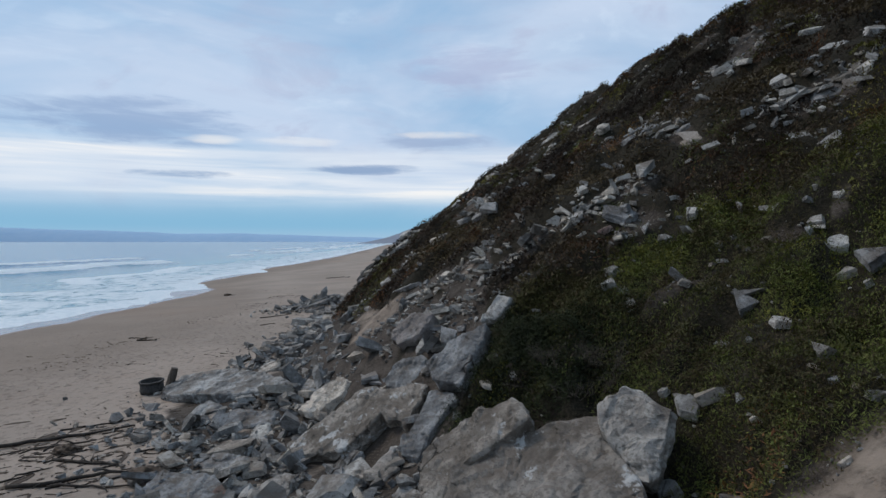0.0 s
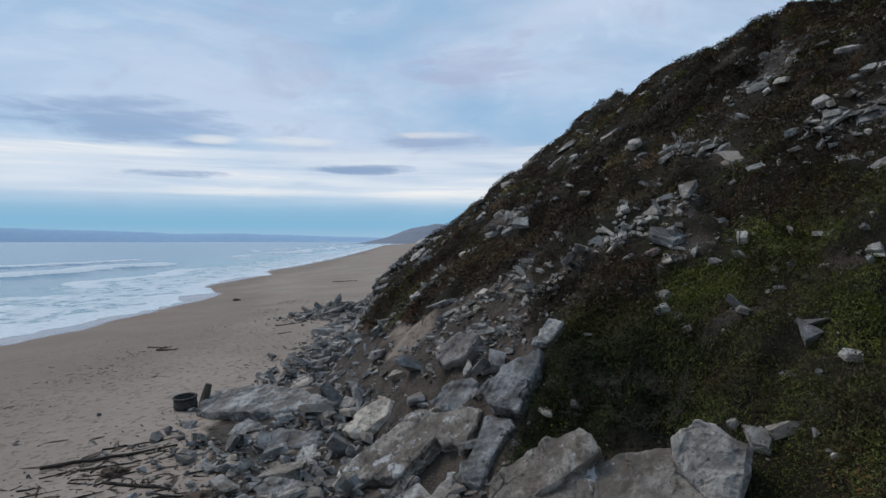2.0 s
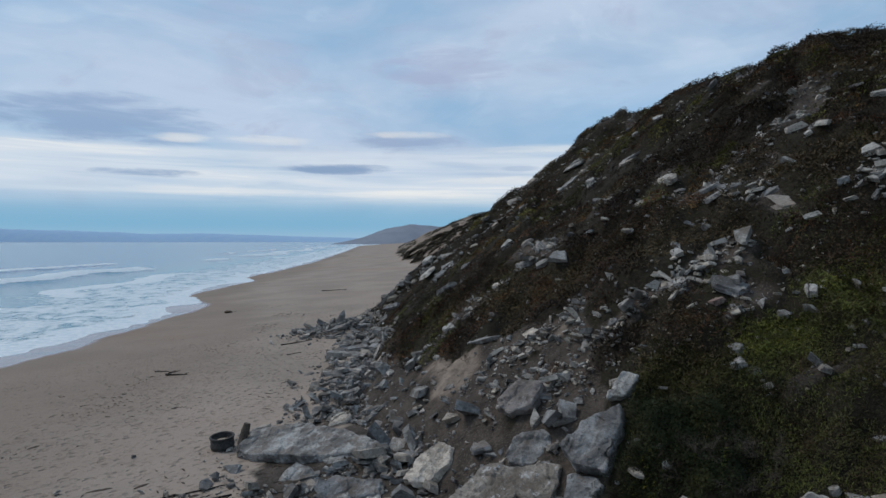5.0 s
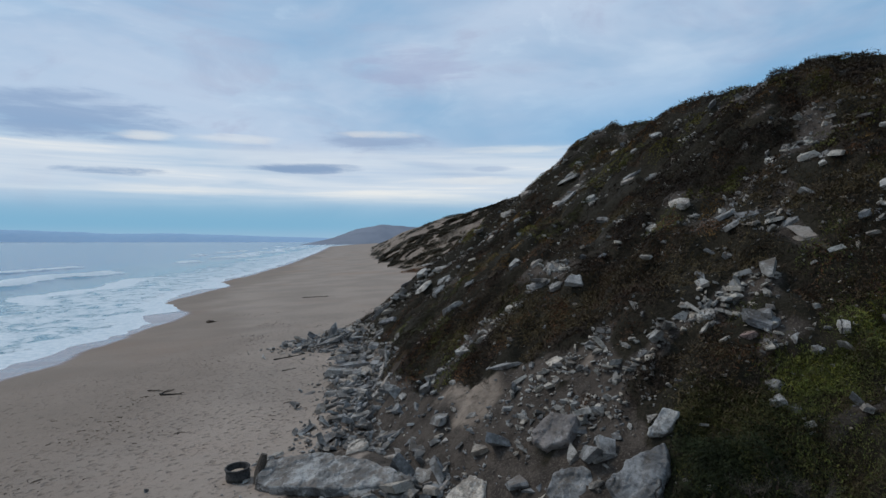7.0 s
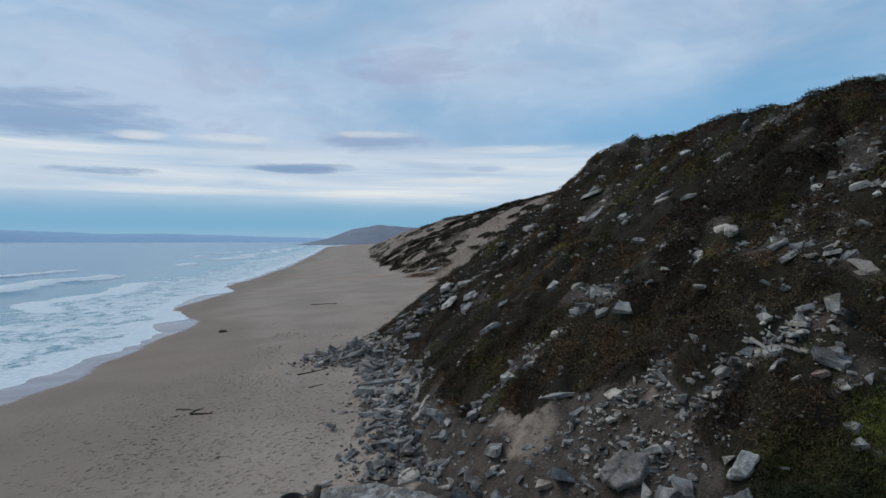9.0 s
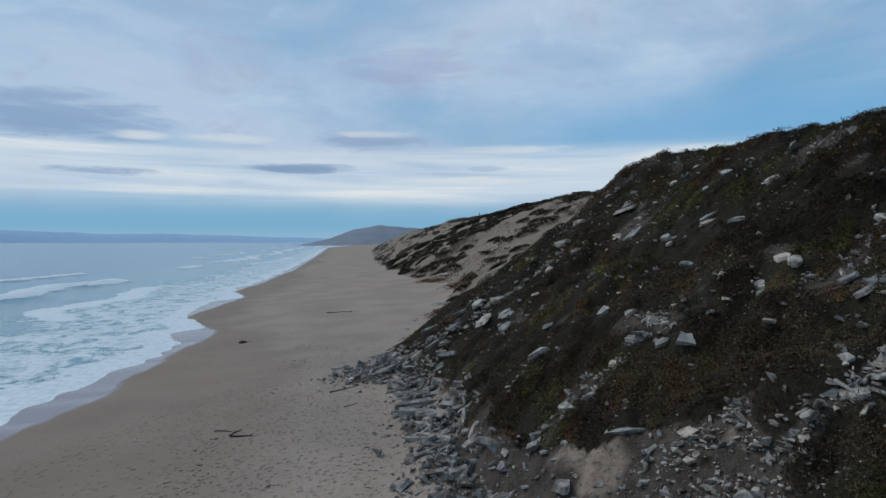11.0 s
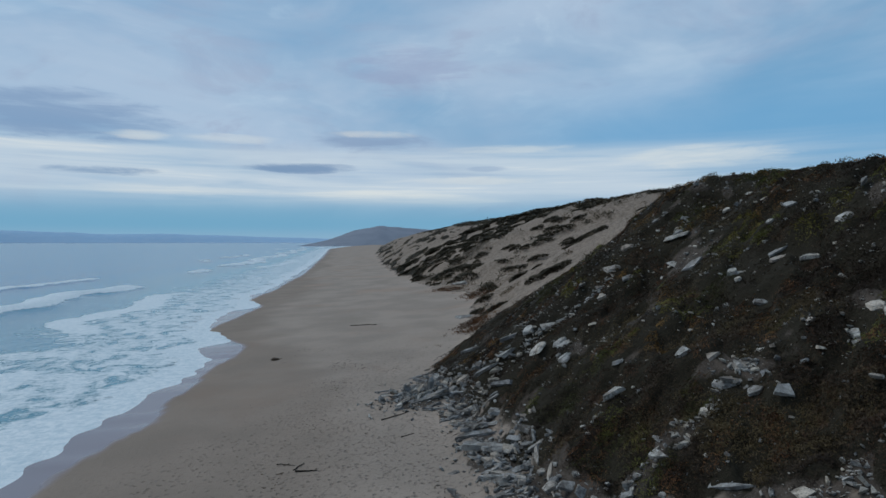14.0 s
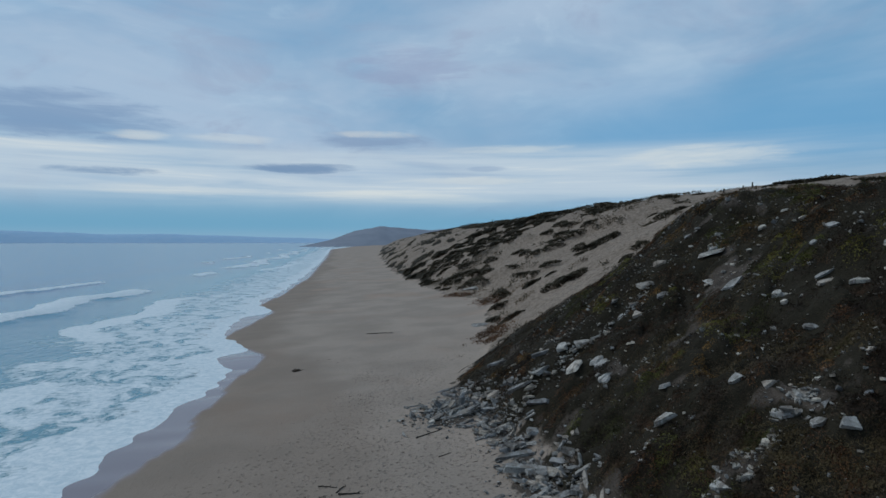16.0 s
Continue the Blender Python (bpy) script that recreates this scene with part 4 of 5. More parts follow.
rock(7.90, 16.11, 0.52, 0.26, 0.15, -60, "pale")
rock(7.58, 16.16, 0.27, 0.17, 0.10, -59, "pale")
rock(8.06, 19.37, 0.42, 0.20, 0.12, -20, "grey")
rock(6.69, 17.95, 0.31, 0.23, 0.14, -6, "grey")
rock(6.03, 17.25, 0.31, 0.19, 0.12, -33, "grey")
rock(10.06, 14.17, 0.58, 0.38, 0.23, -6, "pale")
rock(8.51, 12.74, 0.51, 0.25, 0.15, -59, "grey")
rock(4.74, 8.58, 0.31, 0.16, 0.10, -27, "pale")
rock(4.26, 9.28, 0.33, 0.12, 0.07, -43, "pale")
rock(1.56, 14.20, 0.34, 0.17, 0.10, -22, "grey")
rock(1.96, 15.05, 0.31, 0.18, 0.11, -9, "grey")
rock(1.18, 10.17, 0.14, 0.16, 0.07, 11, "pale")
rock(3.24, 8.92, 0.20, 0.14, 0.08, -11, "pale")
rock(3.43, 8.77, 0.24, 0.20, 0.11, -25, "grey")
rock(3.37, 8.47, 0.31, 0.31, 0.14, -22, "grey")
rock(3.85, 7.97, 0.15, 0.12, 0.07, -38, "grey")
rock(3.86, 7.52, 0.14, 0.12, 0.06, -33, "pale")
rock(2.96, 8.01, 0.36, 0.28, 0.16, -20, "grey")
rock(1.02, 12.43, 0.66, 0.17, 0.10, -37, "grey")
rock(-0.09, 13.73, 0.32, 0.19, 0.12, -27, "pale")
rock(-2.10, 16.87, 0.33, 0.18, 0.11, -20, "pale")
rock(4.76, 9.54, 0.48, 0.12, 0.07, -22, "grey")
rock(1.33, 3.01, 0.14, 0.05, 0.03, 16, "grey")
rock(9.88, 18.43, 1.01, 0.25, 0.15, -58, "grey")
rock(5.86, 14.53, 0.60, 0.18, 0.11, -45, "grey")
rock(5.45, 16.24, 0.58, 0.18, 0.11, -38, "grey")
rock(5.18, 18.04, 0.37, 0.20, 0.12, -32, "grey")
rock(3.99, 19.09, 0.38, 0.16, 0.10, -37, "grey")
rock(3.61, 20.74, 0.53, 0.17, 0.10, -16, "grey")
rock(-1.81, 24.64, 1.05, 0.52, 0.31, -17, "pale")
rock(-1.89, 20.57, 0.53, 0.34, 0.20, -29, "pale")
rock(-0.05, 16.21, 0.62, 0.28, 0.17, -23, "pale")
rock(-1.04, 17.76, 1.04, 0.24, 0.14, -38, "beam")
rock(5.09, 19.62, 0.56, 0.56, 0.25, -7, "pale")
rock(4.18, 19.45, 0.37, 0.30, 0.17, -37, "pale")
rock(-1.31, 33.60, 0.82, 0.39, 0.23, 17, "pale")
rock(-4.63, 23.18, 0.80, 0.55, 0.33, -42, "beam")
rock(1.07, 22.41, 0.48, 0.37, 0.22, -31, "grey")
rock(1.35, 21.13, 0.51, 0.46, 0.23, -10, "grey")
rock(1.50, 18.99, 0.67, 0.42, 0.25, -8, "pale")
rock(1.09, 19.99, 0.49, 0.29, 0.17, -33, "grey")
rock(0.89, 20.97, 1.05, 0.25, 0.15, -33, "grey")
rock(1.64, 20.29, 0.62, 0.25, 0.15, -29, "grey")
rock(-5.95, 31.25, 2.50, 0.44, 0.26, 2, "beam")
rock(-6.31, 24.10, 0.82, 0.29, 0.17, 24, "beam")
rock(-5.56, 22.62, 0.87, 0.32, 0.19, -36, "beam")
rock(-5.17, 21.72, 0.98, 0.41, 0.25, 6, "beam")
rock(-4.29, 19.07, 0.82, 0.32, 0.19, -6, "grey")
rock(-5.27, 18.61, 0.77, 0.59, 0.35, 13, "pale")
rock(8.31, 25.06, 0.68, 0.50, 0.30, -16, "pale")
rock(9.54, 25.46, 0.67, 0.55, 0.30, -43, "grey")
rock(10.77, 23.43, 0.62, 0.40, 0.24, -22, "grey")
rock(6.34, 35.51, 0.88, 0.43, 0.26, -31, "grey")
rock(6.41, 26.55, 0.70, 0.23, 0.14, -3, "beam")
rock(6.71, 25.11, 0.60, 0.26, 0.15, -12, "pale")
rock(4.93, 27.53, 0.46, 0.37, 0.21, -22, "pale")
rock(7.80, 18.76, 0.36, 0.35, 0.16, -8, "pale")
rock(8.45, 17.19, 0.46, 0.31, 0.18, -61, "pale")
rock(7.70, 17.00, 0.56, 0.32, 0.19, -28, "pale")
rock(5.38, 17.12, 0.84, 0.26, 0.15, -21, "grey")
rock(6.83, 18.09, 0.33, 0.28, 0.15, -41, "grey")
rock(4.68, 26.70, 0.36, 0.26, 0.16, -24, "pale")
rock(8.68, 34.33, 0.48, 0.26, 0.15, -10, "pale")
rock(10.23, 34.69, 0.60, 0.31, 0.19, -59, "pale")
rock(5.93, 25.93, 0.72, 0.23, 0.14, -33, "grey")
rock(-6.25, 36.15, 2.13, 0.34, 0.20, -5, "beam")
rock(-5.75, 25.80, 1.50, 0.27, 0.16, -27, "beam")
rock(-4.74, 26.11, 0.68, 0.28, 0.17, -39, "beam")
rock(-6.26, 39.02, 1.55, 0.36, 0.22, -13, "beam")
rock(-4.62, 27.10, 0.80, 0.25, 0.15, -35, "beam")
rock(-6.00, 21.86, 0.86, 0.31, 0.19, 2, "beam")
rock(-8.17, 38.51, 1.87, 0.27, 0.16, 8, "beam")
rock(-8.17, 46.10, 2.20, 0.27, 0.16, 16, "beam")
rock(-5.51, 18.94, 0.52, 0.32, 0.19, -34, "grey")
rock(-6.19, 20.01, 1.19, 0.53, 0.32, -4, "grey")
rock(-7.18, 21.87, 0.99, 0.58, 0.35, 22, "grey")
rock(3.66, 110.71, 4.59, 0.90, 0.54, -42, "beam")
rock(-2.67, 38.30, 2.13, 0.35, 0.21, -41, "beam")
rock(-4.19, 46.02, 2.00, 0.42, 0.25, -39, "beam")
rock(-4.15, 18.00, 1.34, 0.26, 0.16, -31, "grey")
rock(-5.63, 29.13, 2.77, 0.52, 0.31, -7, "beam")
rock(-9.51, 39.07, 0.79, 0.72, 0.36, 24, "grey")
rock(-1.14, 33.20, 0.98, 0.55, 0.33, -13, "pale")
rock(-2.25, 36.58, 0.70, 0.56, 0.32, -11, "pale")
rock(6.15, 35.55, 2.11, 0.40, 0.24, -43, "pale")
rock(-3.65, 36.21, 0.98, 0.51, 0.30, -17, "grey")
rock(-4.77, 36.81, 1.84, 0.34, 0.21, -37, "beam")
rock(2.00, 36.99, 0.79, 0.44, 0.27, -25, "grey")
rock(3.24, 35.46, 0.71, 0.35, 0.21, -41, "grey")
rock(2.99, 37.06, 0.97, 0.40, 0.24, -29, "grey")
rock(1.34, 37.81, 1.05, 0.36, 0.22, -32, "grey")
rock(-5.14, 32.05, 1.44, 0.34, 0.21, -42, "beam")
rock(-4.82, 28.45, 1.07, 0.31, 0.18, -49, "beam")
rock(-5.11, 28.13, 1.42, 0.41, 0.24, -22, "beam")
rock(-5.77, 40.82, 1.20, 0.47, 0.28, -36, "grey")
rock(-5.99, 50.53, 1.48, 0.53, 0.32, -33, "grey")
rock(-7.81, 44.23, 1.69, 0.41, 0.25, -38, "beam")
rock(-1.13, 36.48, 1.09, 0.34, 0.21, -19, "grey")
rock(6.29, 38.32, 1.03, 0.43, 0.26, -35, "grey")
rock(4.32, 37.84, 1.24, 0.32, 0.19, -53, "grey")
rock(9.40, 32.18, 0.74, 0.30, 0.18, -35, "pale")
rock(8.47, 28.86, 0.68, 0.28, 0.17, -48, "pale")
rock(6.78, 24.72, 0.60, 0.31, 0.19, -19, "pale")
rock(5.16, 27.54, 0.63, 0.29, 0.17, -33, "pale")
rock(4.37, 24.74, 0.55, 0.27, 0.16, -50, "grey")
rock(-0.87, 26.54, 0.54, 0.26, 0.16, -1, "pale")
rock(0.51, 23.60, 0.70, 0.42, 0.25, -14, "pale")
rock(-1.85, 20.49, 0.84, 0.43, 0.26, -37, "pale")
rock(4.68, 30.85, 1.06, 0.46, 0.14, -6, "pale")
rock(4.50, 33.42, 0.40, 0.33, 0.10, -6, "pale")
rock(7.29, 28.39, 0.37, 0.25, 0.08, -63, "pale")
rock(-1.81, 30.78, 0.68, 0.45, 0.14, 47, "pale")
rock(-2.41, 34.11, 1.05, 0.58, 0.18, 26, "pale")
rock(-0.73, 75.31, 1.95, 1.30, 0.39, -5, "grey")
rock(-1.85, 31.18, 0.72, 0.53, 0.16, 9, "pale")
rock(-4.16, 33.96, 2.01, 0.38, 0.29, -41, "beam")
rock(5.13, 33.36, 1.04, 0.37, 0.11, -77, "pale")
rock(1.68, 34.99, 0.77, 0.51, 0.15, -68, "grey")
rock(1.21, 36.28, 0.80, 0.62, 0.19, -73, "grey")


def scatter(count, box, density, seed):
    """Random places in a box x0, x1, y0, y1, kept by a density from 0 to 1."""
    rng = np.random.default_rng(seed)
    x, y = rng.uniform(box[0], box[1], count), rng.uniform(box[2], box[3], count)
    keep = rng.random(count) < density(x, y)
    return x[keep], y[keep]


# loose single stones between the large ones
sx, sy = scatter(9000, (-12, 13, 7, 44), lambda x, y: 0.3 * rocky_at(x, y) * smooth(0.5, 0.2, cover_at(x, y)) * smooth(2.5, 1.0, toe_side(x, y)), 5)
rng = random.Random(9)
for x, y in list(zip(sx, sy))[:62]:
    size = rng.choice((0.15, 0.2, 0.26, 0.34, 0.46)) * rng.uniform(0.8, 1.2)
    size *= 0.6 if x > 1 and y < 15 else (0.7 if toe_side(x, y) > 2 else 1.0)
    rock(float(x), float(y), size * rng.uniform(1.0, 1.7), size * rng.uniform(0.6, 1.0), size * rng.uniform(0.3, 0.5), rng.uniform(0, 360), rng.choice(("grey", "grey", "grey", "pale")))


def heap(name, x, y, sizes, shapes, mat, label, seed, lift=0.2, flat=0.55):
    """Many small stones in one mesh, each one with its own turn and size."""
    rng = np.random.default_rng(seed)
    open_ground = np.ones(len(x), bool)
    for rx, ry, r in ROCK_PLACES:
        if r > 0.75:
            open_ground &= (x - rx) ** 2 + (y - ry) ** 2 > (0.42 * r) ** 2
    x, y, sizes = x[open_ground], y[open_ground], sizes[open_ground]
    which = rng.integers(0, len(shapes), len(x))
    z = ground(x, y)
    pts, tris, base = [], [], 0
    for k, (co, fa) in enumerate(shapes):
        m = which == k
        n = int(m.sum())
        if not n:
            continue
        size = sizes[m]
        q = rng.normal(size=(n, 4)) * (0.22, 0.22, 1.0, 1.0)
        q /= np.linalg.norm(q, axis=1, keepdims=True)
        a, b, c, d = q[:, 3], q[:, 0], q[:, 1], q[:, 2]
        turn = np.stack([1 - 2 * (c * c + d * d), 2 * (b * c - a * d), 2 * (b * d + a * c), 2 * (b * c + a * d), 1 - 2 * (b * b + d * d), 2 * (c * d - a * b),
                         2 * (b * d - a * c), 2 * (c * d + a * b), 1 - 2 * (b * b + c * c)], -1).reshape(n, 3, 3)
        scale = size[:, None] * np.stack([rng.uniform(0.8, 1.5, n), rng.uniform(0.6, 1.0, n), flat * rng.uniform(0.6, 1.0, n)], -1)
        local = co[None] * scale[:, None, :]
        world = np.einsum("nij,nkj->nki", turn, local) + np.stack([x[m], y[m], z[m] + lift * size], -1)[:, None, :]
        pts.append(world.reshape(-1, 3))
        tris.append((fa[None] + (base + np.arange(n) * len(co))[:, None, None]).reshape(-1, 3))
        base += n * len(co)
    ob = new(name, raw_mesh(name, np.concatenate(pts), np.concatenate(tris), mat))
    return tagged(ob, label, "rubble", kind="stuff")


def bare_shapes(count, seed, **how):
    out = []
    for k in range(count):
        bm = stone_bmesh(random.Random(seed + k), **how)
        bm.verts.ensure_lookup_table()
        out.append((np.array([v.co[:] for v in bm.verts]), np.array([[v.index for v in f.verts] for f in bm.faces])))
        bm.free()
    return out


PEBBLES = bare_shapes(14, 700, chips=2)
hx, hy = scatter(90000, (-13, 14, 5, 47), lambda x, y: 0.66 * rocky_at(x, y), 15)
hs = np.random.default_rng(16).lognormal(-2.75, 0.65, len(hx)).clip(0.03, 0.42)
heap("rubble", hx, hy, hs, PEBBLES, RUBBLE, "loose grey rubble and chips on the bare slope", 17)
hx, hy = scatter(26000, (-12, 3, 7, 46), lambda x, y: 0.5 * rocky_at(x, y) * smooth(2.5, 1.0, toe_side(x, y)), 25)
hs = np.random.default_rng(26).lognormal(-1.75, 0.62, len(hx)).clip(0.06, 0.75)
heap("rubble", hx, hy, hs, PEBBLES, RUBBLE, "jumbled grey stone rubble along the foot of the slope", 27, 0.3, 0.36)

hx, hy = scatter(36000, (-8, 20, 6, 48), lambda x, y: 0.5 * smooth(1.5, 3.0, toe_side(x, y)) * smooth(21, 17, toe_side(x, y)) * (0.12 + 0.88 * smooth(0.0, 0.6, fbm(x, y, 2.2, 3, 67) + 0.12 * smooth(32, 38, y) * smooth(14, 9, toe_side(x, y)))) * smooth(56, 48, y) * smooth(10.5, 13, y + 0.3 * x), 28)
hs = np.random.default_rng(29).lognormal(-2.95, 0.72, len(hx)).clip(0.03, 0.30)
heap("scattered_stones", hx, hy, hs, bare_shapes(12, 740, chips=2), PALE_BITS, "pale stones scattered among the plants on the slope", 30, 0.6, 0.38)

hx, hy = scatter(16000, (-4, 13, 10, 23), lambda x, y: 0.75 * smooth(0.3, 0.7, bare_at(x, y)) * smooth(1.5, 3.0, toe_side(x, y)) * smooth(0.6, 0.3, pale_at(x, y)) * smooth(-0.4, 0.3, fbm(x, y, 1.4, 3, 69)), 18)
hs = np.random.default_rng(19).lognormal(-2.2, 0.6, len(hx)).clip(0.04, 0.45)
heap("scree", hx, hy, hs, PEBBLES, PALE_BITS, "pale broken scree in the bare chutes of the slope", 20, 0.3, 0.36)


# tight piles of shards: x, y, half sizes, turn
PILES = [(1.2, 21.1, 1.1, 0.7, -60), (8.0, 13.2, 0.9, 0.6, -20), (3.8, 14.1, 1.4, 0.6, -10), (1.7, 14.3, 1.2, 0.45, 10), (0.9, 13.2, 0.6, 0.5, 0), (1.0, 15.9, 0.6, 0.4, 20),
         (5.9, 15.0, 1.2, 0.4, -50), (6.7, 36.0, 0.7, 0.6, 20), (2.6, 36.7, 0.9, 0.6, 30), (-0.2, 35.9, 1.1, 0.6, 25), (-2.2, 35.8, 1.5, 0.8, 25), (-4.6, 36.1, 1.6, 0.8, 25),
         (-0.9, 14.4, 0.8, 0.6, 20), (9.9, 17.0, 0.8, 0.4, -20)]


def piled_at(x, y):
    out = 0 * x
    for cx, cy, rx, ry, turn in PILES:
        out = np.maximum(out, bump_at(x, y, cx, cy, rx, ry, turn))
    return smooth(0.3, 0.75, out)


hx, hy = scatter(26000, (-7, 12, 11, 39), lambda x, y: 0.5 * piled_at(x, y), 71)
hs = np.random.default_rng(72).lognormal(-1.95, 0.55, len(hx)).clip(0.06, 0.55)
heap("shard_pile", hx, hy, hs, PEBBLES, PALE_BITS, "piles of pale angular shards on the slope", 73, 0.5, 0.36)

# long narrow slabs thrown down along the foot
rng = random.Random(17)
for k in range(50):
    spur = k % 2
    y = rng.uniform(37.2, 43) if spur else rng.uniform(21, 36)
    x = rng.gauss(-8.0, 1.3) if spur else float(table(TOE, y)) + rng.uniform(-1.7, 1.0)
    long = rng.uniform(0.5, 1.4) * (1.5 if k % 5 == 0 else 1)
    rock(x, y, long, long * rng.uniform(0.16, 0.3), rng.uniform(0.1, 0.2), rng.gauss(15, 35), "beam")


# ---- plants ----
def clear_of_rocks(x, y, margin=0.0):
    keep = np.ones(len(x), bool)
    for rx, ry, r in ROCK_PLACES:
        keep &= (x - rx) ** 2 + (y - ry) ** 2 > (0.5 * r + margin) ** 2
    return x[keep], y[keep]


def foliage(name, x, y, reach, leaf, per, mat, label, seed, lean=0.75):
    """Low tufts at x, y: per leaves each, of length leaf, spread over reach, in one mesh."""
    rng = np.random.default_rng(seed)
    x, y = clear_of_rocks(x, y)
    n = len(x)
    z = ground(x, y)
    reach, leaf = np.broadcast_to(reach, (n,)), np.broadcast_to(leaf, (n,))
    a, r = rng.uniform(0, 2 * np.pi, (n, per)), np.sqrt(rng.random((n, per)))
    up = 0.2 + 0.9 * rng.random((n, per))
    out = np.stack([np.cos(a) * r * lean, np.sin(a) * r * lean, up], -1)
    out /= np.linalg.norm(out, axis=-1, keepdims=True)
    root = np.stack([x, y, z], -1)[:, None, :] + np.stack([np.cos(a) * r, np.sin(a) * r, (1 - r * r) * 0.75 * rng.random((n, per))], -1) * reach[:, None, None]
    root[..., 2] = np.maximum(root[..., 2], ground(root[..., 0], root[..., 1], False) - 0.02)
    length = leaf[:, None] * rng.uniform(0.6, 1.25, (n, per))
    side = np.stack([-np.sin(a + rng.normal(0, 0.8, (n, per))), np.cos(a), rng.normal(0, 0.3, (n, per))], -1)
    side /= np.linalg.norm(side, axis=-1, keepdims=True)
    w = (length * 0.12)[..., None]
    tip = root + out * length[..., None]
    mid = root + out * (length * 0.5)[..., None]
    co = np.stack([root, mid + side * w, tip, mid - side * w], 2).reshape(-1, 3)
    faces = np.arange(len(co)).reshape(-1, 4)
    me = raw_mesh(name, co, faces, mat)
    at = me.attributes.new("tone", "FLOAT", "POINT")
    at.data.foreach_set("value", np.repeat(np.clip(0.42 + 0.3 * fbm(x, y, 2.0, 2, seed) + rng.normal(0, 0.1, n), 0, 1), per * 4).astype(np.float32))
    return tagged(new(name, me), label, "plants", kind="stuff")


def green_at(x, y):
    g = bump_at(x, y, 5.5, 8.5, 5.0, 5.2, -20)
    return smooth(0.30, 0.6, g + 0.22 * fbm(x, y, 2.0, 3, 81))


def fresh_at(x, y):
    """The brighter yellow-green stands."""
    out = 0 * x
    for cx, cy, rx, ry in ((9.6, 25.6, 1.6, 1.2), (8.4, 37.0, 1.8, 1.6), (3.2, 27.5, 1.8, 1.6), (-3.4, 28.0, 1.2, 3.0), (5.4, 11.3, 1.4, 1.0), (3.9, 13.2, 1.0, 0.8)):
        out = np.maximum(out, bump_at(x, y, cx, cy, rx, ry))
    return smooth(0.3, 0.7, out)


def russet_at(x, y):
    return smooth(-0.05, 0.3, fbm(x, y, 2.2, 3, 83))


def planted(x, y):
    return smooth(0.35, 0.65, cover_at(x, y) + 0.32 * fbm(x, y, 1.1, 3, 85))


def cushions(name, x, y, size, leaves, leaf, mat, label, seed, tall=0.5, margin=0.4):
    """Rounded low bushes at x, y: leaves over the skin of a dome, each bush with a tone of its own, in one mesh."""
    rng = np.random.default_rng(seed)
    x, y = clear_of_rocks(x, y, margin * size)
    n = len(x)
    size = size * rng.uniform(0.6, 1.4, n)
    a, r = rng.uniform(0, 2 * np.pi, (n, leaves)), np.sqrt(rng.random((n, leaves)))
    lobe = 1 + 0.22 * np.sin(3 * a + rng.uniform(0, 6.3, (n, 1))) + 0.14 * np.sin(7 * a + rng.uniform(0, 6.3, (n, 1)))
    fx, fy = np.cos(a) * r * lobe * size[:, None], np.sin(a) * r * lobe * size[:, None]
    dome = np.sqrt(np.clip(1 - r * r, 0, 1))
    lump = 0.8 + 0.35 * np.sin(5 * fx / size[:, None] + 3 * a[:, :1]) * np.cos(4 * fy / size[:, None])
    rx, ry = x[:, None] + fx, y[:, None] + fy
    rz = ground(rx, ry) + tall * size[:, None] * dome * lump * rng.uniform(0.78, 1.0, (n, leaves))
    root = np.stack([rx, ry, rz], -1)
    out = np.stack([np.cos(a) * r, np.sin(a) * r, 0.35 + dome], -1) + rng.normal(0, 0.26, (n, leaves, 3))
    out /= np.linalg.norm(out, axis=-1, keepdims=True)
    flat = np.cross(out, rng.normal(size=(n, leaves, 3)))
    flat /= np.linalg.norm(flat, axis=-1, keepdims=True)
    side = np.cross(out, flat)
    out = flat + 0.6 * out
    length = (1.35 * leaf * rng.uniform(0.6, 1.3, (n, leaves)))[..., None]
    w = side * length * 0.15
    co = np.stack([root - out * length * 0.3, root + out * length * 0.25 + w, root + out * length * 0.8, root + out * length * 0.25 - w], 2).reshape(-1, 3)
    me = raw_mesh(name, co, np.arange(len(co)).reshape(-1, 4), mat)
    tone = np.clip(0.5 + 0.42 * fbm(x, y, 2.4, 3, seed) + rng.normal(0, 0.11, n), 0, 1)
    at = me.attributes.new("tone", "FLOAT", "POINT")
    at.data.foreach_set("value", np.repeat(tone, leaves * 4).astype(np.float32))
    return tagged(new(name, me), label, "plants", kind="stuff")


px, py = scatter(2600, (-0.5, 13, 4, 16), lambda x, y: 0.8 * planted(x, y) * green_at(x, y), 31)
cushions("green_ground_cover", px, py, 0.44, 430, 0.033, GREEN, "low green succulent cushions covering the slope", 32)
px, py = scatter(3500, (-8, 14, 4, 24), lambda x, y: 0.6 * planted(x, y) * (1 - green_at(x, y)), 33)
cushions("dark_heath", px, py, 0.50, 210, 0.064, DARK, "dark brown and olive heath covering the slope", 34)
px, py = scatter(3900, (-10, 30, 24, 52), lambda x, y: 0.5 * planted(x, y), 35)
cushions("dark_heath", px, py, 0.66, 150, 0.075, DARK, "dark low heath covering the upper slope", 36, 0.26)
px, py = scatter(4200, (-8, 22, 6, 50), lambda x, y: 0.5 * smooth(6.0, 7.5, y) * planted(x, y) * russet_at(x, y), 37)
cushions("russet_ground_cover", px, py, 0.40, 190, 0.056, RUSSET, "rust-brown patches of withered ground cover", 38, 0.4)
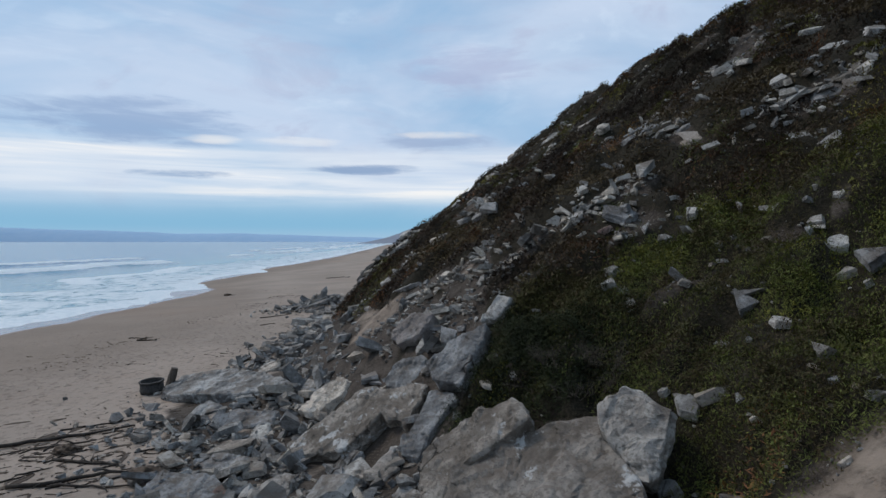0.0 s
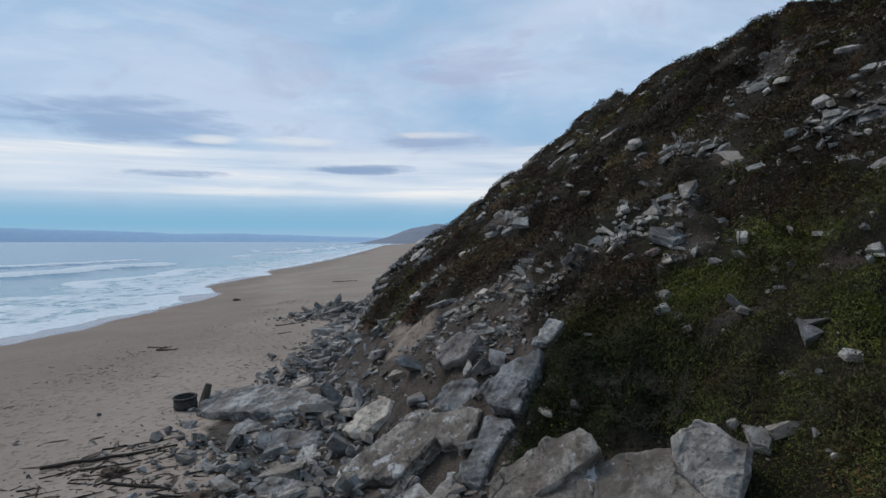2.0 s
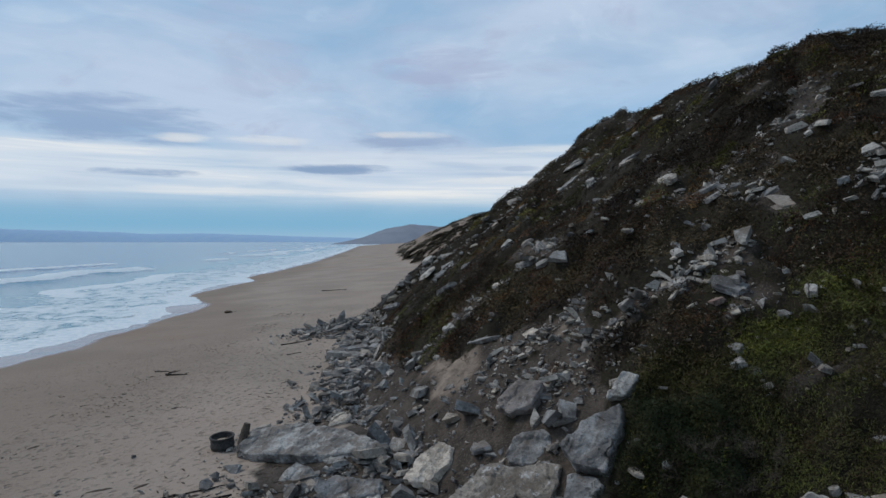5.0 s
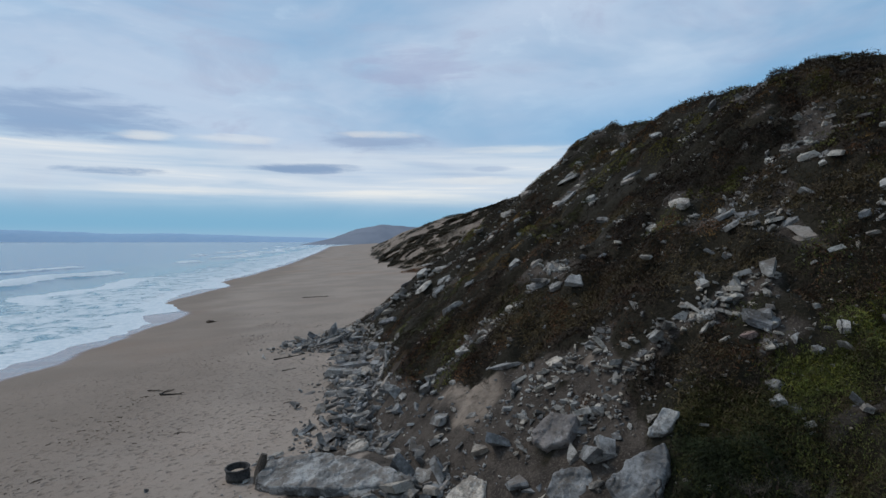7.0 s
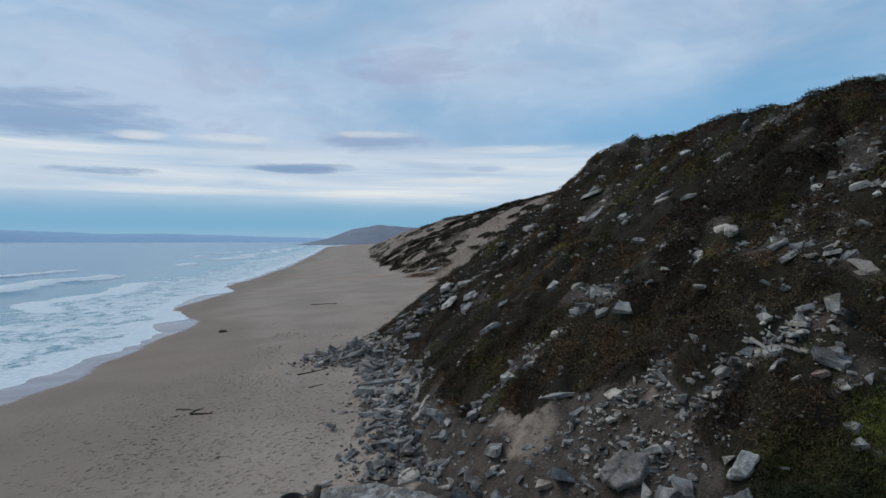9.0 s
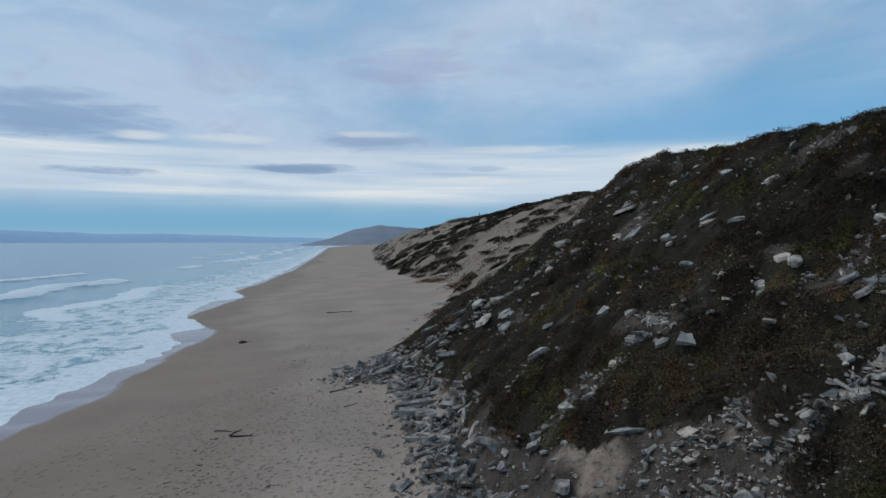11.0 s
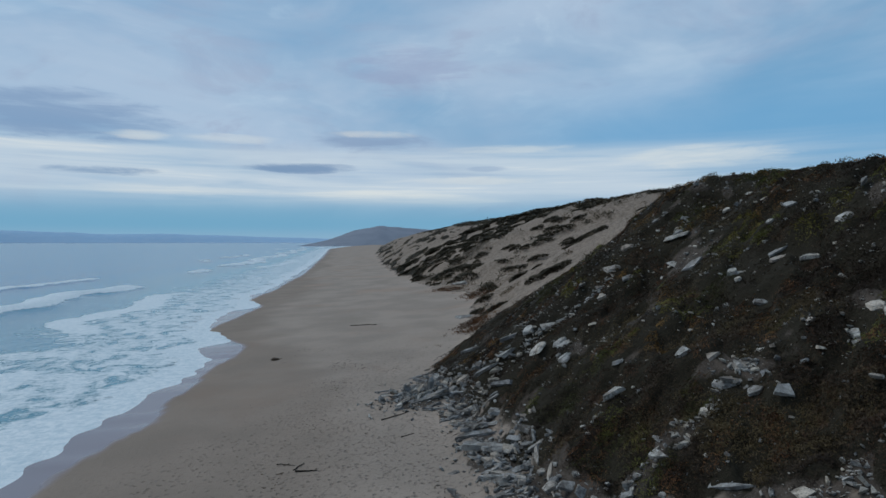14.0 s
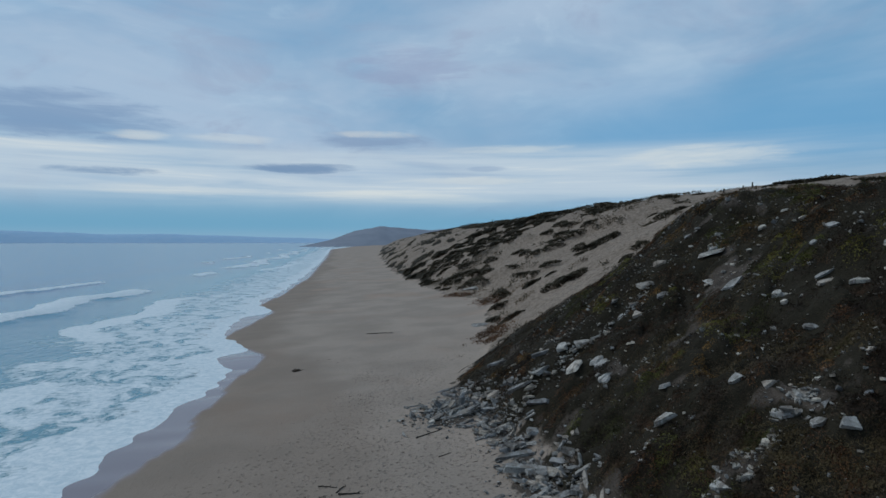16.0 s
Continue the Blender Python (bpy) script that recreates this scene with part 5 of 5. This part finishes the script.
px, py = scatter(2200, (-4, 22, 5, 46), lambda x, y: 0.7 * smooth(7.0, 9.0, y) * planted(x, y) * np.maximum(smooth(0.1, 0.35, fbm(x, y, 2.8, 2, 87)), fresh_at(x, y)), 39)
cushions("olive_bushes", px, py, 0.46, 300, 0.056, OLIVE, "yellow-green low bushes scattered over the slope", 40, 0.55)
# bush under the overhang, its shade carried by the darker leaf colour
px, py = scatter(420, (0.0, 3.4, 9.0, 12.6), lambda x, y: 0.9 * smooth(0.35, 0.6, bump_at(x, y, 1.6, 10.7, 1.9, 1.5, 15)), 45)
cushions("dark_bush", px, py, 0.42, 420, 0.036, SHADED_DEEP, "dense dark green bush behind the large slab, shade in its leaf colour", 46, 0.8, 0.2)
px, py = scatter(22000, (-1, 13, 4, 16), lambda x, y: smooth(0.5, 0.8, cover_at(x, y)) * green_at(x, y), 41)
foliage("short_growth", px, py, 0.14, 0.06, 8, GREEN, "short green growth between the cushions", 42)
px, py = scatter(18000, (-9, 24, 4, 50), lambda x, y: 0.8 * smooth(0.5, 0.8, cover_at(x, y)) * (1 - green_at(x, y)), 43)
foliage("short_growth", px, py, 0.18, 0.09, 6, DARK, "short dark growth between the bushes", 44)


# ---- driftwood, weed and other things on the beach ----
def tube(bm, points, radii, sides=6, rng=None):
    """A bent round stick through points, tapering by radii, with closed ends."""
    rings = []
    pts = [Vector(p) for p in points]
    for k, (p, r) in enumerate(zip(pts, radii)):
        d = (pts[min(k + 1, len(pts) - 1)] - pts[max(k - 1, 0)]).normalized()
        a = d.cross(Vector((0.31, 0.2, 0.93))).normalized()
        b = d.cross(a)
        rings.append([bm.verts.new(p + (a * math.cos(q) + b * math.sin(q)) * r * (rng.uniform(0.8, 1.2) if rng else 1)) for q in (2 * math.pi * j / sides for j in range(sides))])
    for low, high in zip(rings, rings[1:]):
        for j in range(sides):
            bm.faces.new((low[j], low[(j + 1) % sides], high[(j + 1) % sides], high[j]))
    bm.faces.new(rings[0][::-1])
    bm.faces.new(rings[-1])


def stick(x0, y0, x1, y1, thick, seed, mat, name, label, category, twigs=2, bend=0.12):
    """A dead branch lying on the sand from one place to the other, with a few side twigs."""
    rng = random.Random(seed)
    n = 9
    length = math.hypot(x1 - x0, y1 - y0)
    wob = [rng.uniform(-1, 1) * bend * length / 3 for _ in range(n)]
    line = []
    for k in range(n):
        f = k / (n - 1)
        x = x0 + (x1 - x0) * f - (y1 - y0) / length * wob[k] * 0.5
        y = y0 + (y1 - y0) * f + (x1 - x0) / length * wob[k] * 0.5
        line.append(Vector((x, y, float(ground(x, y)) + thick * (0.7 + 0.8 * abs(rng.gauss(0, 0.5))))))
    base = line[0].copy()
    bm = bmesh.new()
    tube(bm, [p - base for p in line], [thick * (1 - 0.6 * k / n) for k in range(n)], 6, rng)
    for _ in range(twigs):
        k = rng.randrange(2, n - 1)
        a = rng.uniform(0, 6.28)
        tip = line[k] - base + Vector((math.cos(a), math.sin(a), rng.uniform(0.05, 0.3))) * rng.uniform(0.15, 0.4) * min(1.0, length)
        tube(bm, [line[k] - base, (line[k] - base + tip) / 2 + Vector((0, 0, 0.02)), tip], [thick * 0.5, thick * 0.38, thick * 0.2], 5, rng)
    ob = part(name, bm, mat, None, "", True)
    ob.location = base
    return tagged(ob, label, category, "driftwood on the beach")


LOG = "long dark driftwood branch lying on the sand"
stick(-9.9, 13.4, -7.3, 14.4, 0.055, 1, DRIFTWOOD, "driftwood_branch", LOG, "driftwood")
stick(-7.8, 10.8, -5.7, 11.5, 0.05, 2, DRIFTWOOD, "driftwood_branch", LOG, "driftwood", 3)
stick(-7.1, 10.9, -5.4, 10.7, 0.03, 3, DRIFTWOOD, "driftwood_branch", LOG, "driftwood", 1)
stick(-7.95, 12.4, -6.2, 11.75, 0.035, 4, DRIFTWOOD, "driftwood_branch", LOG, "driftwood", 4)
stick(-7.6, 12.2, -6.4, 11.9, 0.028, 5, DRIFTWOOD, "driftwood_branch", LOG, "driftwood", 4)
stick(-8.9, 13.2, -7.7, 13.5, 0.03, 6, DRIFTWOOD, "driftwood_branch", LOG, "driftwood", 3)
stick(-9.2, 14.6, -7.6, 15.2, 0.025, 7, DRIFTWOOD, "driftwood_branch", LOG, "driftwood", 4)
stick(-14.8, 29.4, -13.8, 29.3, 0.045, 8, DRIFTWOOD, "driftwood_branch", LOG, "driftwood", 2)
stick(-14.9, 29.6, -14.5, 30.4, 0.03, 9, DRIFTWOOD, "driftwood_branch", LOG, "driftwood", 3)
stick(-15.8, 30.6, -14.9, 30.2, 0.03, 10, DRIFTWOOD, "driftwood_branch", LOG, "driftwood", 1)
stick(-14.6, 76.0, -11.4, 75.2, 0.05, 11, DRIFTWOOD, "driftwood_log", "far dark driftwood trunk lying across the beach", "driftwood", 6, 0.14)
stick(-10.9, 36.2, -9.4, 37.3, 0.035, 13, DRIFTWOOD, "driftwood_branch", LOG, "driftwood", 1)
stick(-9.9, 33.0, -9.2, 33.4, 0.025, 14, DRIFTWOOD, "driftwood_branch", LOG, "driftwood", 1)
for k in range(34):
    rng = random.Random(60 + k)
    x, y, a, d = rng.uniform(-9.9, -5.8), rng.uniform(10.4, 14.6), rng.gauss(0.25, 0.5), rng.uniform(0.3, 0.9)
    stick(x, y, x + d * math.cos(a), y + d * math.sin(a), rng.uniform(0.01, 0.022), 80 + k, DRIFTWOOD, "twig", "thin dark twig on the sand", "driftwood", 2)


def shreds(name, x, y, size, mat, label, seed):
    """Flat torn strips of weed lying on the sand, in one mesh."""
    rng = np.random.default_rng(seed)
    n = len(x)
    a = rng.uniform(0, np.pi, n)
    d = np.stack([np.cos(a), np.sin(a)], -1) * (size * rng.uniform(0.6, 1.6, n))[:, None]
    w = np.stack([-np.sin(a), np.cos(a)], -1) * (size * rng.uniform(0.12, 0.35, n))[:, None]
    c = np.stack([x, y], -1)
    ring = np.stack([c - d, c - 0.3 * d + w, c + 0.5 * d + 0.8 * w, c + d, c + 0.4 * d - w, c - 0.5 * d - 0.7 * w], 1)
    z = ground(ring[..., 0], ring[..., 1]) + 0.012 + 0.35 * size[:, None] * np.array([0.0, 0.4, 0.3, 0.1, 0.0, 0.0]) * rng.uniform(0.2, 1.0, (n, 1))
    top = np.concatenate([ring, z[..., None]], -1)
    low = top - (0, 0, 0.012)
    co = np.concatenate([top, low], 1).reshape(-1, 3)
    quads = np.array([[0, 1, 2, 3], [0, 3, 4, 5], [6, 7, 1, 0], [7, 8, 2, 1], [8, 9, 3, 2], [9, 10, 4, 3], [10, 11, 5, 4], [11, 6, 0, 5]])
    faces = (quads[None] + 12 * np.arange(n)[:, None, None]).reshape(-1, 4)
    return tagged(new(name, raw_mesh(name, co, faces, mat)), label, "seaweed", kind="stuff")


def weed_at(x, y):
    s = toe_side(x, y)
    line = np.exp(-((x + 15.0 - 0.05 * (y - 28)) / 1.2) ** 2) * smooth(0.0, 0.5, fbm(x, y, 4.0, 2, 101))
    near = bump_at(x, y, -7.8, 12.6, 2.4, 2.6) * 0.9
    foot = np.exp(-((s + 3.2) / 1.0) ** 2) * smooth(0.1, 0.6, fbm(x, y, 2.2, 2, 103)) * smooth(70, 40, y)
    patch = smooth(0.5, 0.9, fbm(x, y, 3.4, 3, 105)) * 0.2
    return np.clip(line * 0.5 + near + 0.6 * foot + patch, 0, 1) * smooth(0.0, -1.0, s) * smooth(5, 8, x - table(SHORE, y))


wx, wy = scatter(16000, (-22, -4, 8, 62), weed_at, 111)
shreds("washed_up_weed", wx, wy, np.random.default_rng(112).lognormal(-3.1, 0.5, len(wx)).clip(0.015, 0.13), KELP, "dark dried weed and wood scraps on the sand", 113)


wx, wy = scatter(900, (-11, -5, 9.5, 16), lambda x, y: 0.5 * bump_at(x, y, -7.9, 12.6, 2.6, 2.4) * smooth(-0.1, 0.4, fbm(x, y, 1.3, 3, 107)) + 0 * x, 114)
shreds("washed_up_weed", wx, wy, np.random.default_rng(115).lognormal(-2.1, 0.5, len(wx)).clip(0.05, 0.35), KELP, "matted dark weed and twigs on the sand", 116)


def weed_clump(x, y, size, seed):
    bm = bmesh.new()
    bmesh.ops.create_icosphere(bm, subdivisions=4, radius=size)
    for v in bm.verts:
        p = v.co.normalized() * 3.1 + Vector((seed, 0, 0))
        swell = 0.75 + 0.55 * abs(noise.noise(p)) + 0.5 * abs(noise.noise(p * 2.6)) + 0.25 * noise.noise(p * 6.0)
        v.co = Vector((v.co.x * swell, v.co.y * swell * 0.75, max(v.co.z, -0.1 * size) * swell * 0.5))
    ob = part("seaweed_clump", bm, KELP, None, "", True)
    ob.location = (x, y, float(ground(x, y)))
    return tagged(ob, "dark tangled clump of seaweed lying on the open sand", "seaweed")


weed_clump(-20.5, 58.0, 0.36, 5)
weed_clump(-5.5, 11.2, 0.35, 6)
weed_clump(-8.0, 12.9, 0.28, 7)


# an old drum, sunk into the sand beside the rubble
def ring_wall(bm, profile, sides=28):
    rings = [[bm.verts.new((r * math.cos(a), r * math.sin(a), z)) for a in (2 * math.pi * k / sides for k in range(sides))] for r, z in profile]
    for low, high in zip(rings, rings[1:]):
        for k in range(sides):
            bm.faces.new((low[k], low[(k + 1) % sides], high[(k + 1) % sides], high[k]))
    return rings


drum = new("drum")
drum.location = (-8.62, 18.05, float(ground(-8.62, 18.05)) - 0.12)
drum.rotation_euler = (radians(3), radians(-4), 0.4)
tagged(drum, "old dark rusted drum half sunk in the sand", "drum")
bm = bmesh.new()
ring_wall(bm, [(0.325, 0.0), (0.328, 0.20), (0.345, 0.225), (0.345, 0.25), (0.328, 0.275), (0.325, 0.47), (0.295, 0.47), (0.295, 0.0)])
part("drum_wall", bm, RUBBER, drum, "", True)
bm = bmesh.new()
ring_wall(bm, [(0.29, 0.455), (0.345, 0.455), (0.355, 0.475), (0.345, 0.50), (0.30, 0.505), (0.288, 0.485), (0.29, 0.455)])
part("rim", bm, RUBBER, drum, "thick worn rim", True)
bm = bmesh.new()
rings = ring_wall(bm, [(0.296, 0.30), (0.22, 0.35), (0.10, 0.38), (0.03, 0.385)])
bm.faces.new(rings[-1])
part("sand_filling", bm, LOOSE_SAND, drum, "pale blown sand inside the drum", True)

# a worn timber stake leaning against the slab beside it
bm = bmesh.new()
rng = random.Random(31)
tube(bm, [(0, 0, -0.1), (0.05, 0.02, 0.25), (0.13, 0.03, 0.55), (0.20, 0.05, 0.78)], [0.13, 0.12, 0.11, 0.08], 9, rng)
stake = part("timber_stake", bm, TWIG, None, "", False)
stake.location = (-8.05, 17.75, float(ground(-8.05, 17.75)))
tagged(stake, "weathered grey timber stake leaning beside the drum", "timber")

bm = stone_bmesh(random.Random(77), chips=1, cuts=1, rough=0.02)
block = part("concrete_block", bm, STONE)
block.matrix_world = Matrix.Translation((-6.7, 13.45, float(ground(-6.7, 13.45)) + 0.08)) @ Matrix.Rotation(0.3, 4, "Z") @ Matrix.Diagonal((0.42, 0.3, 0.26, 1))
tagged(block, "squared grey concrete block in the beach sand", "block")


# ---- dead shrubs on the slope ----
def dead_shrub(x, y, size, seed, name="dead_shrub"):
    rng = random.Random(seed)
    bm = bmesh.new()

    def grow(p, d, length, r, depth):
        q = p + d * length * 0.5 + Vector((rng.gauss(0, 0.06), rng.gauss(0, 0.06), rng.gauss(0, 0.05))) * length * 2
        e = q + (d + Vector((rng.gauss(0, 0.3), rng.gauss(0, 0.3), rng.gauss(0, 0.25)))).normalized() * length * 0.5
        tube(bm, [p, q, e], [r, r * 0.8, r * 0.6], 5)
        if depth:
            for _ in range(rng.choice((2, 3, 3))):
                grow(e if rng.random() < 0.6 else q, (d + Vector((rng.gauss(0, 0.6), rng.gauss(0, 0.6), rng.gauss(0.1, 0.4)))).normalized(), length * 0.68, r * 0.58, depth - 1)

    for _ in range(5):
        a = rng.uniform(0, 6.28)
        grow(Vector((0, 0, 0)), Vector((math.cos(a), math.sin(a), rng.uniform(0.4, 1.1))).normalized(), size * 0.45, 0.005 + 0.004 * size, 4)
    ob = part(name, bm, TWIG)
    ob.location = (x, y, float(ground(x, y)) - 0.03)
    return tagged(ob, "bare grey twiggy dead shrub among green ground cover", "shrub", "dead shrubs")


for x, y, size, seed in ((2.0, 9.75, 0.7, 1), (2.35, 9.5, 0.6, 2), (2.75, 9.8, 0.6, 3), (1.7, 10.1, 0.6, 9), (2.4, 10.1, 0.7, 10), (2.1, 9.4, 0.5, 11), (1.4, 9.9, 0.5, 12), (1.0, 11.2, 0.4, 4), (4.0, 8.2, 0.45, 5), (3.9, 6.6, 0.4, 6), (6.3, 10.5, 0.5, 7), (-1.6, 17.6, 0.4, 8)):
    dead_shrub(x, y, size, seed)


# ---- the dunes farther on ----
def bush_mesh(seed, leaves):
    rng = np.random.default_rng(seed)
    a, r = rng.uniform(0, 2 * np.pi, leaves), np.sqrt(rng.random(leaves))
    edge = 1 + 0.25 * np.sin(3 * a + seed) + 0.15 * np.sin(5 * a + 2 * seed)
    root = np.stack([np.cos(a) * r * edge, 0.8 * np.sin(a) * r * edge, 0.42 * np.sqrt(1 - 0.96 * r * r) * rng.uniform(0.5, 1.0, leaves)], -1)
    out = np.stack([np.cos(a) * r, np.sin(a) * r, rng.uniform(0.3, 1.0, leaves)], -1)
    out /= np.linalg.norm(out, axis=1, keepdims=True)
    side = np.cross(out, rng.normal(size=(leaves, 3)))
    side /= np.linalg.norm(side, axis=1, keepdims=True)
    length = rng.uniform(0.12, 0.26, (leaves, 1))
    co = np.stack([root - out * length * 0.3, root + side * length * 0.45, root + out * length, root - side * length * 0.45], 1).reshape(-1, 3)
    return raw_mesh("dune_bush", co, np.arange(len(co)).reshape(-1, 4), DUNE_LEAF)


BUSHES = [bush_mesh(k, 260) for k in range(6)]


def bush_at(x, y):
    s = toe_side(x, y)
    n = fbm(x * 0.9 + 0.4 * y, y * 0.7, 8.0, 3, 121)
    return smooth(52, 60, y + 0.3 * s) * smooth(0.3, 2.0, s) * (0.12 + 0.55 * smooth(0.05, 0.5, n) + 0.6 * np.exp(-((s - 1.5) / 1.5) ** 2) + 0.5 * smooth(110, 150, y) * smooth(240, 200, y)) * smooth(46, 34, s)


bx, by = scatter(1500, (-12, 48, 50, 250), lambda x, y: np.clip(0.8 * bush_at(x, y), 0, 1), 131)
order = np.argsort(by)[:290]
for k in order:
    rng = random.Random(int(k) + 900)
    x, y = float(bx[k]), float(by[k])
    up = slope_frame(x, y)
    size = rng.uniform(0.6, 1.5) * (1 + 0.004 * (y - 60))
    ob = new("dune_bush", BUSHES[int(k) % 6])
    turn = up.to_track_quat("Z", "Y").to_matrix().to_4x4()
    ob.matrix_world = Matrix.Translation((x, y, float(ground(x, y)) - 0.05)) @ turn @ Matrix.Rotation(rng.uniform(-0.5, 0.5), 4, "Z") @ Matrix.Diagonal((size * 1.5, size, size * 0.75, 1))
    tagged(ob, "low dark bush on the pale dune sand", "bush", "dune bushes")

px, py = scatter(30000, (-10, 14, 50, 112), lambda x, y: smooth(56, 60, y) * np.exp(-((toe_side(x, y) - 0.7) / 1.5) ** 2) * smooth(0.05, 0.25, fbm(x * 0.6, y * 0.5, 2.6, 3, 141)), 142)
foliage("russet_ground_cover", px, py, 0.4, 0.24, 8, RUSSET, "rust-brown plants along the foot of the dunes", 143)
px, py = scatter(36000, (-20, 60, 52, 420), lambda x, y: smooth(0.35, 0.65, cover_at(x, y)) * smooth(1, 3, toe_side(x, y)) * smooth(52, 60, y + 0.75 * np.clip(toe_side(x, y), 0, 20)), 144)
cushions("dune_scrub", px[:7500], py[:7500], 0.62, 13, 0.30, DUNE_LEAF, "dark scrub in patches over the dunes", 145, 0.75, 0.0)

# posts on the brow
for x, y, tall in ((43.2, 96.9, 0.7), (45.8, 95.6, 0.6), (47.0, 95.0, 0.8), (29.4, 231.0, 1.6)):
    bm = bmesh.new()
    tube(bm, [(0, 0, -0.3), (0.01, 0.02, tall * 0.5), (0.03, 0.01, tall)], [0.10 + 0.03 * tall, 0.10 + 0.03 * tall, 0.09 + 0.03 * tall], 8)
    ob = part("wooden_post", bm, DRIFTWOOD)
    ob.location = (x, y, float(ground(x, y)))
    tagged(ob, "dark wooden post standing on the dune brow", "post", "posts on the brow")
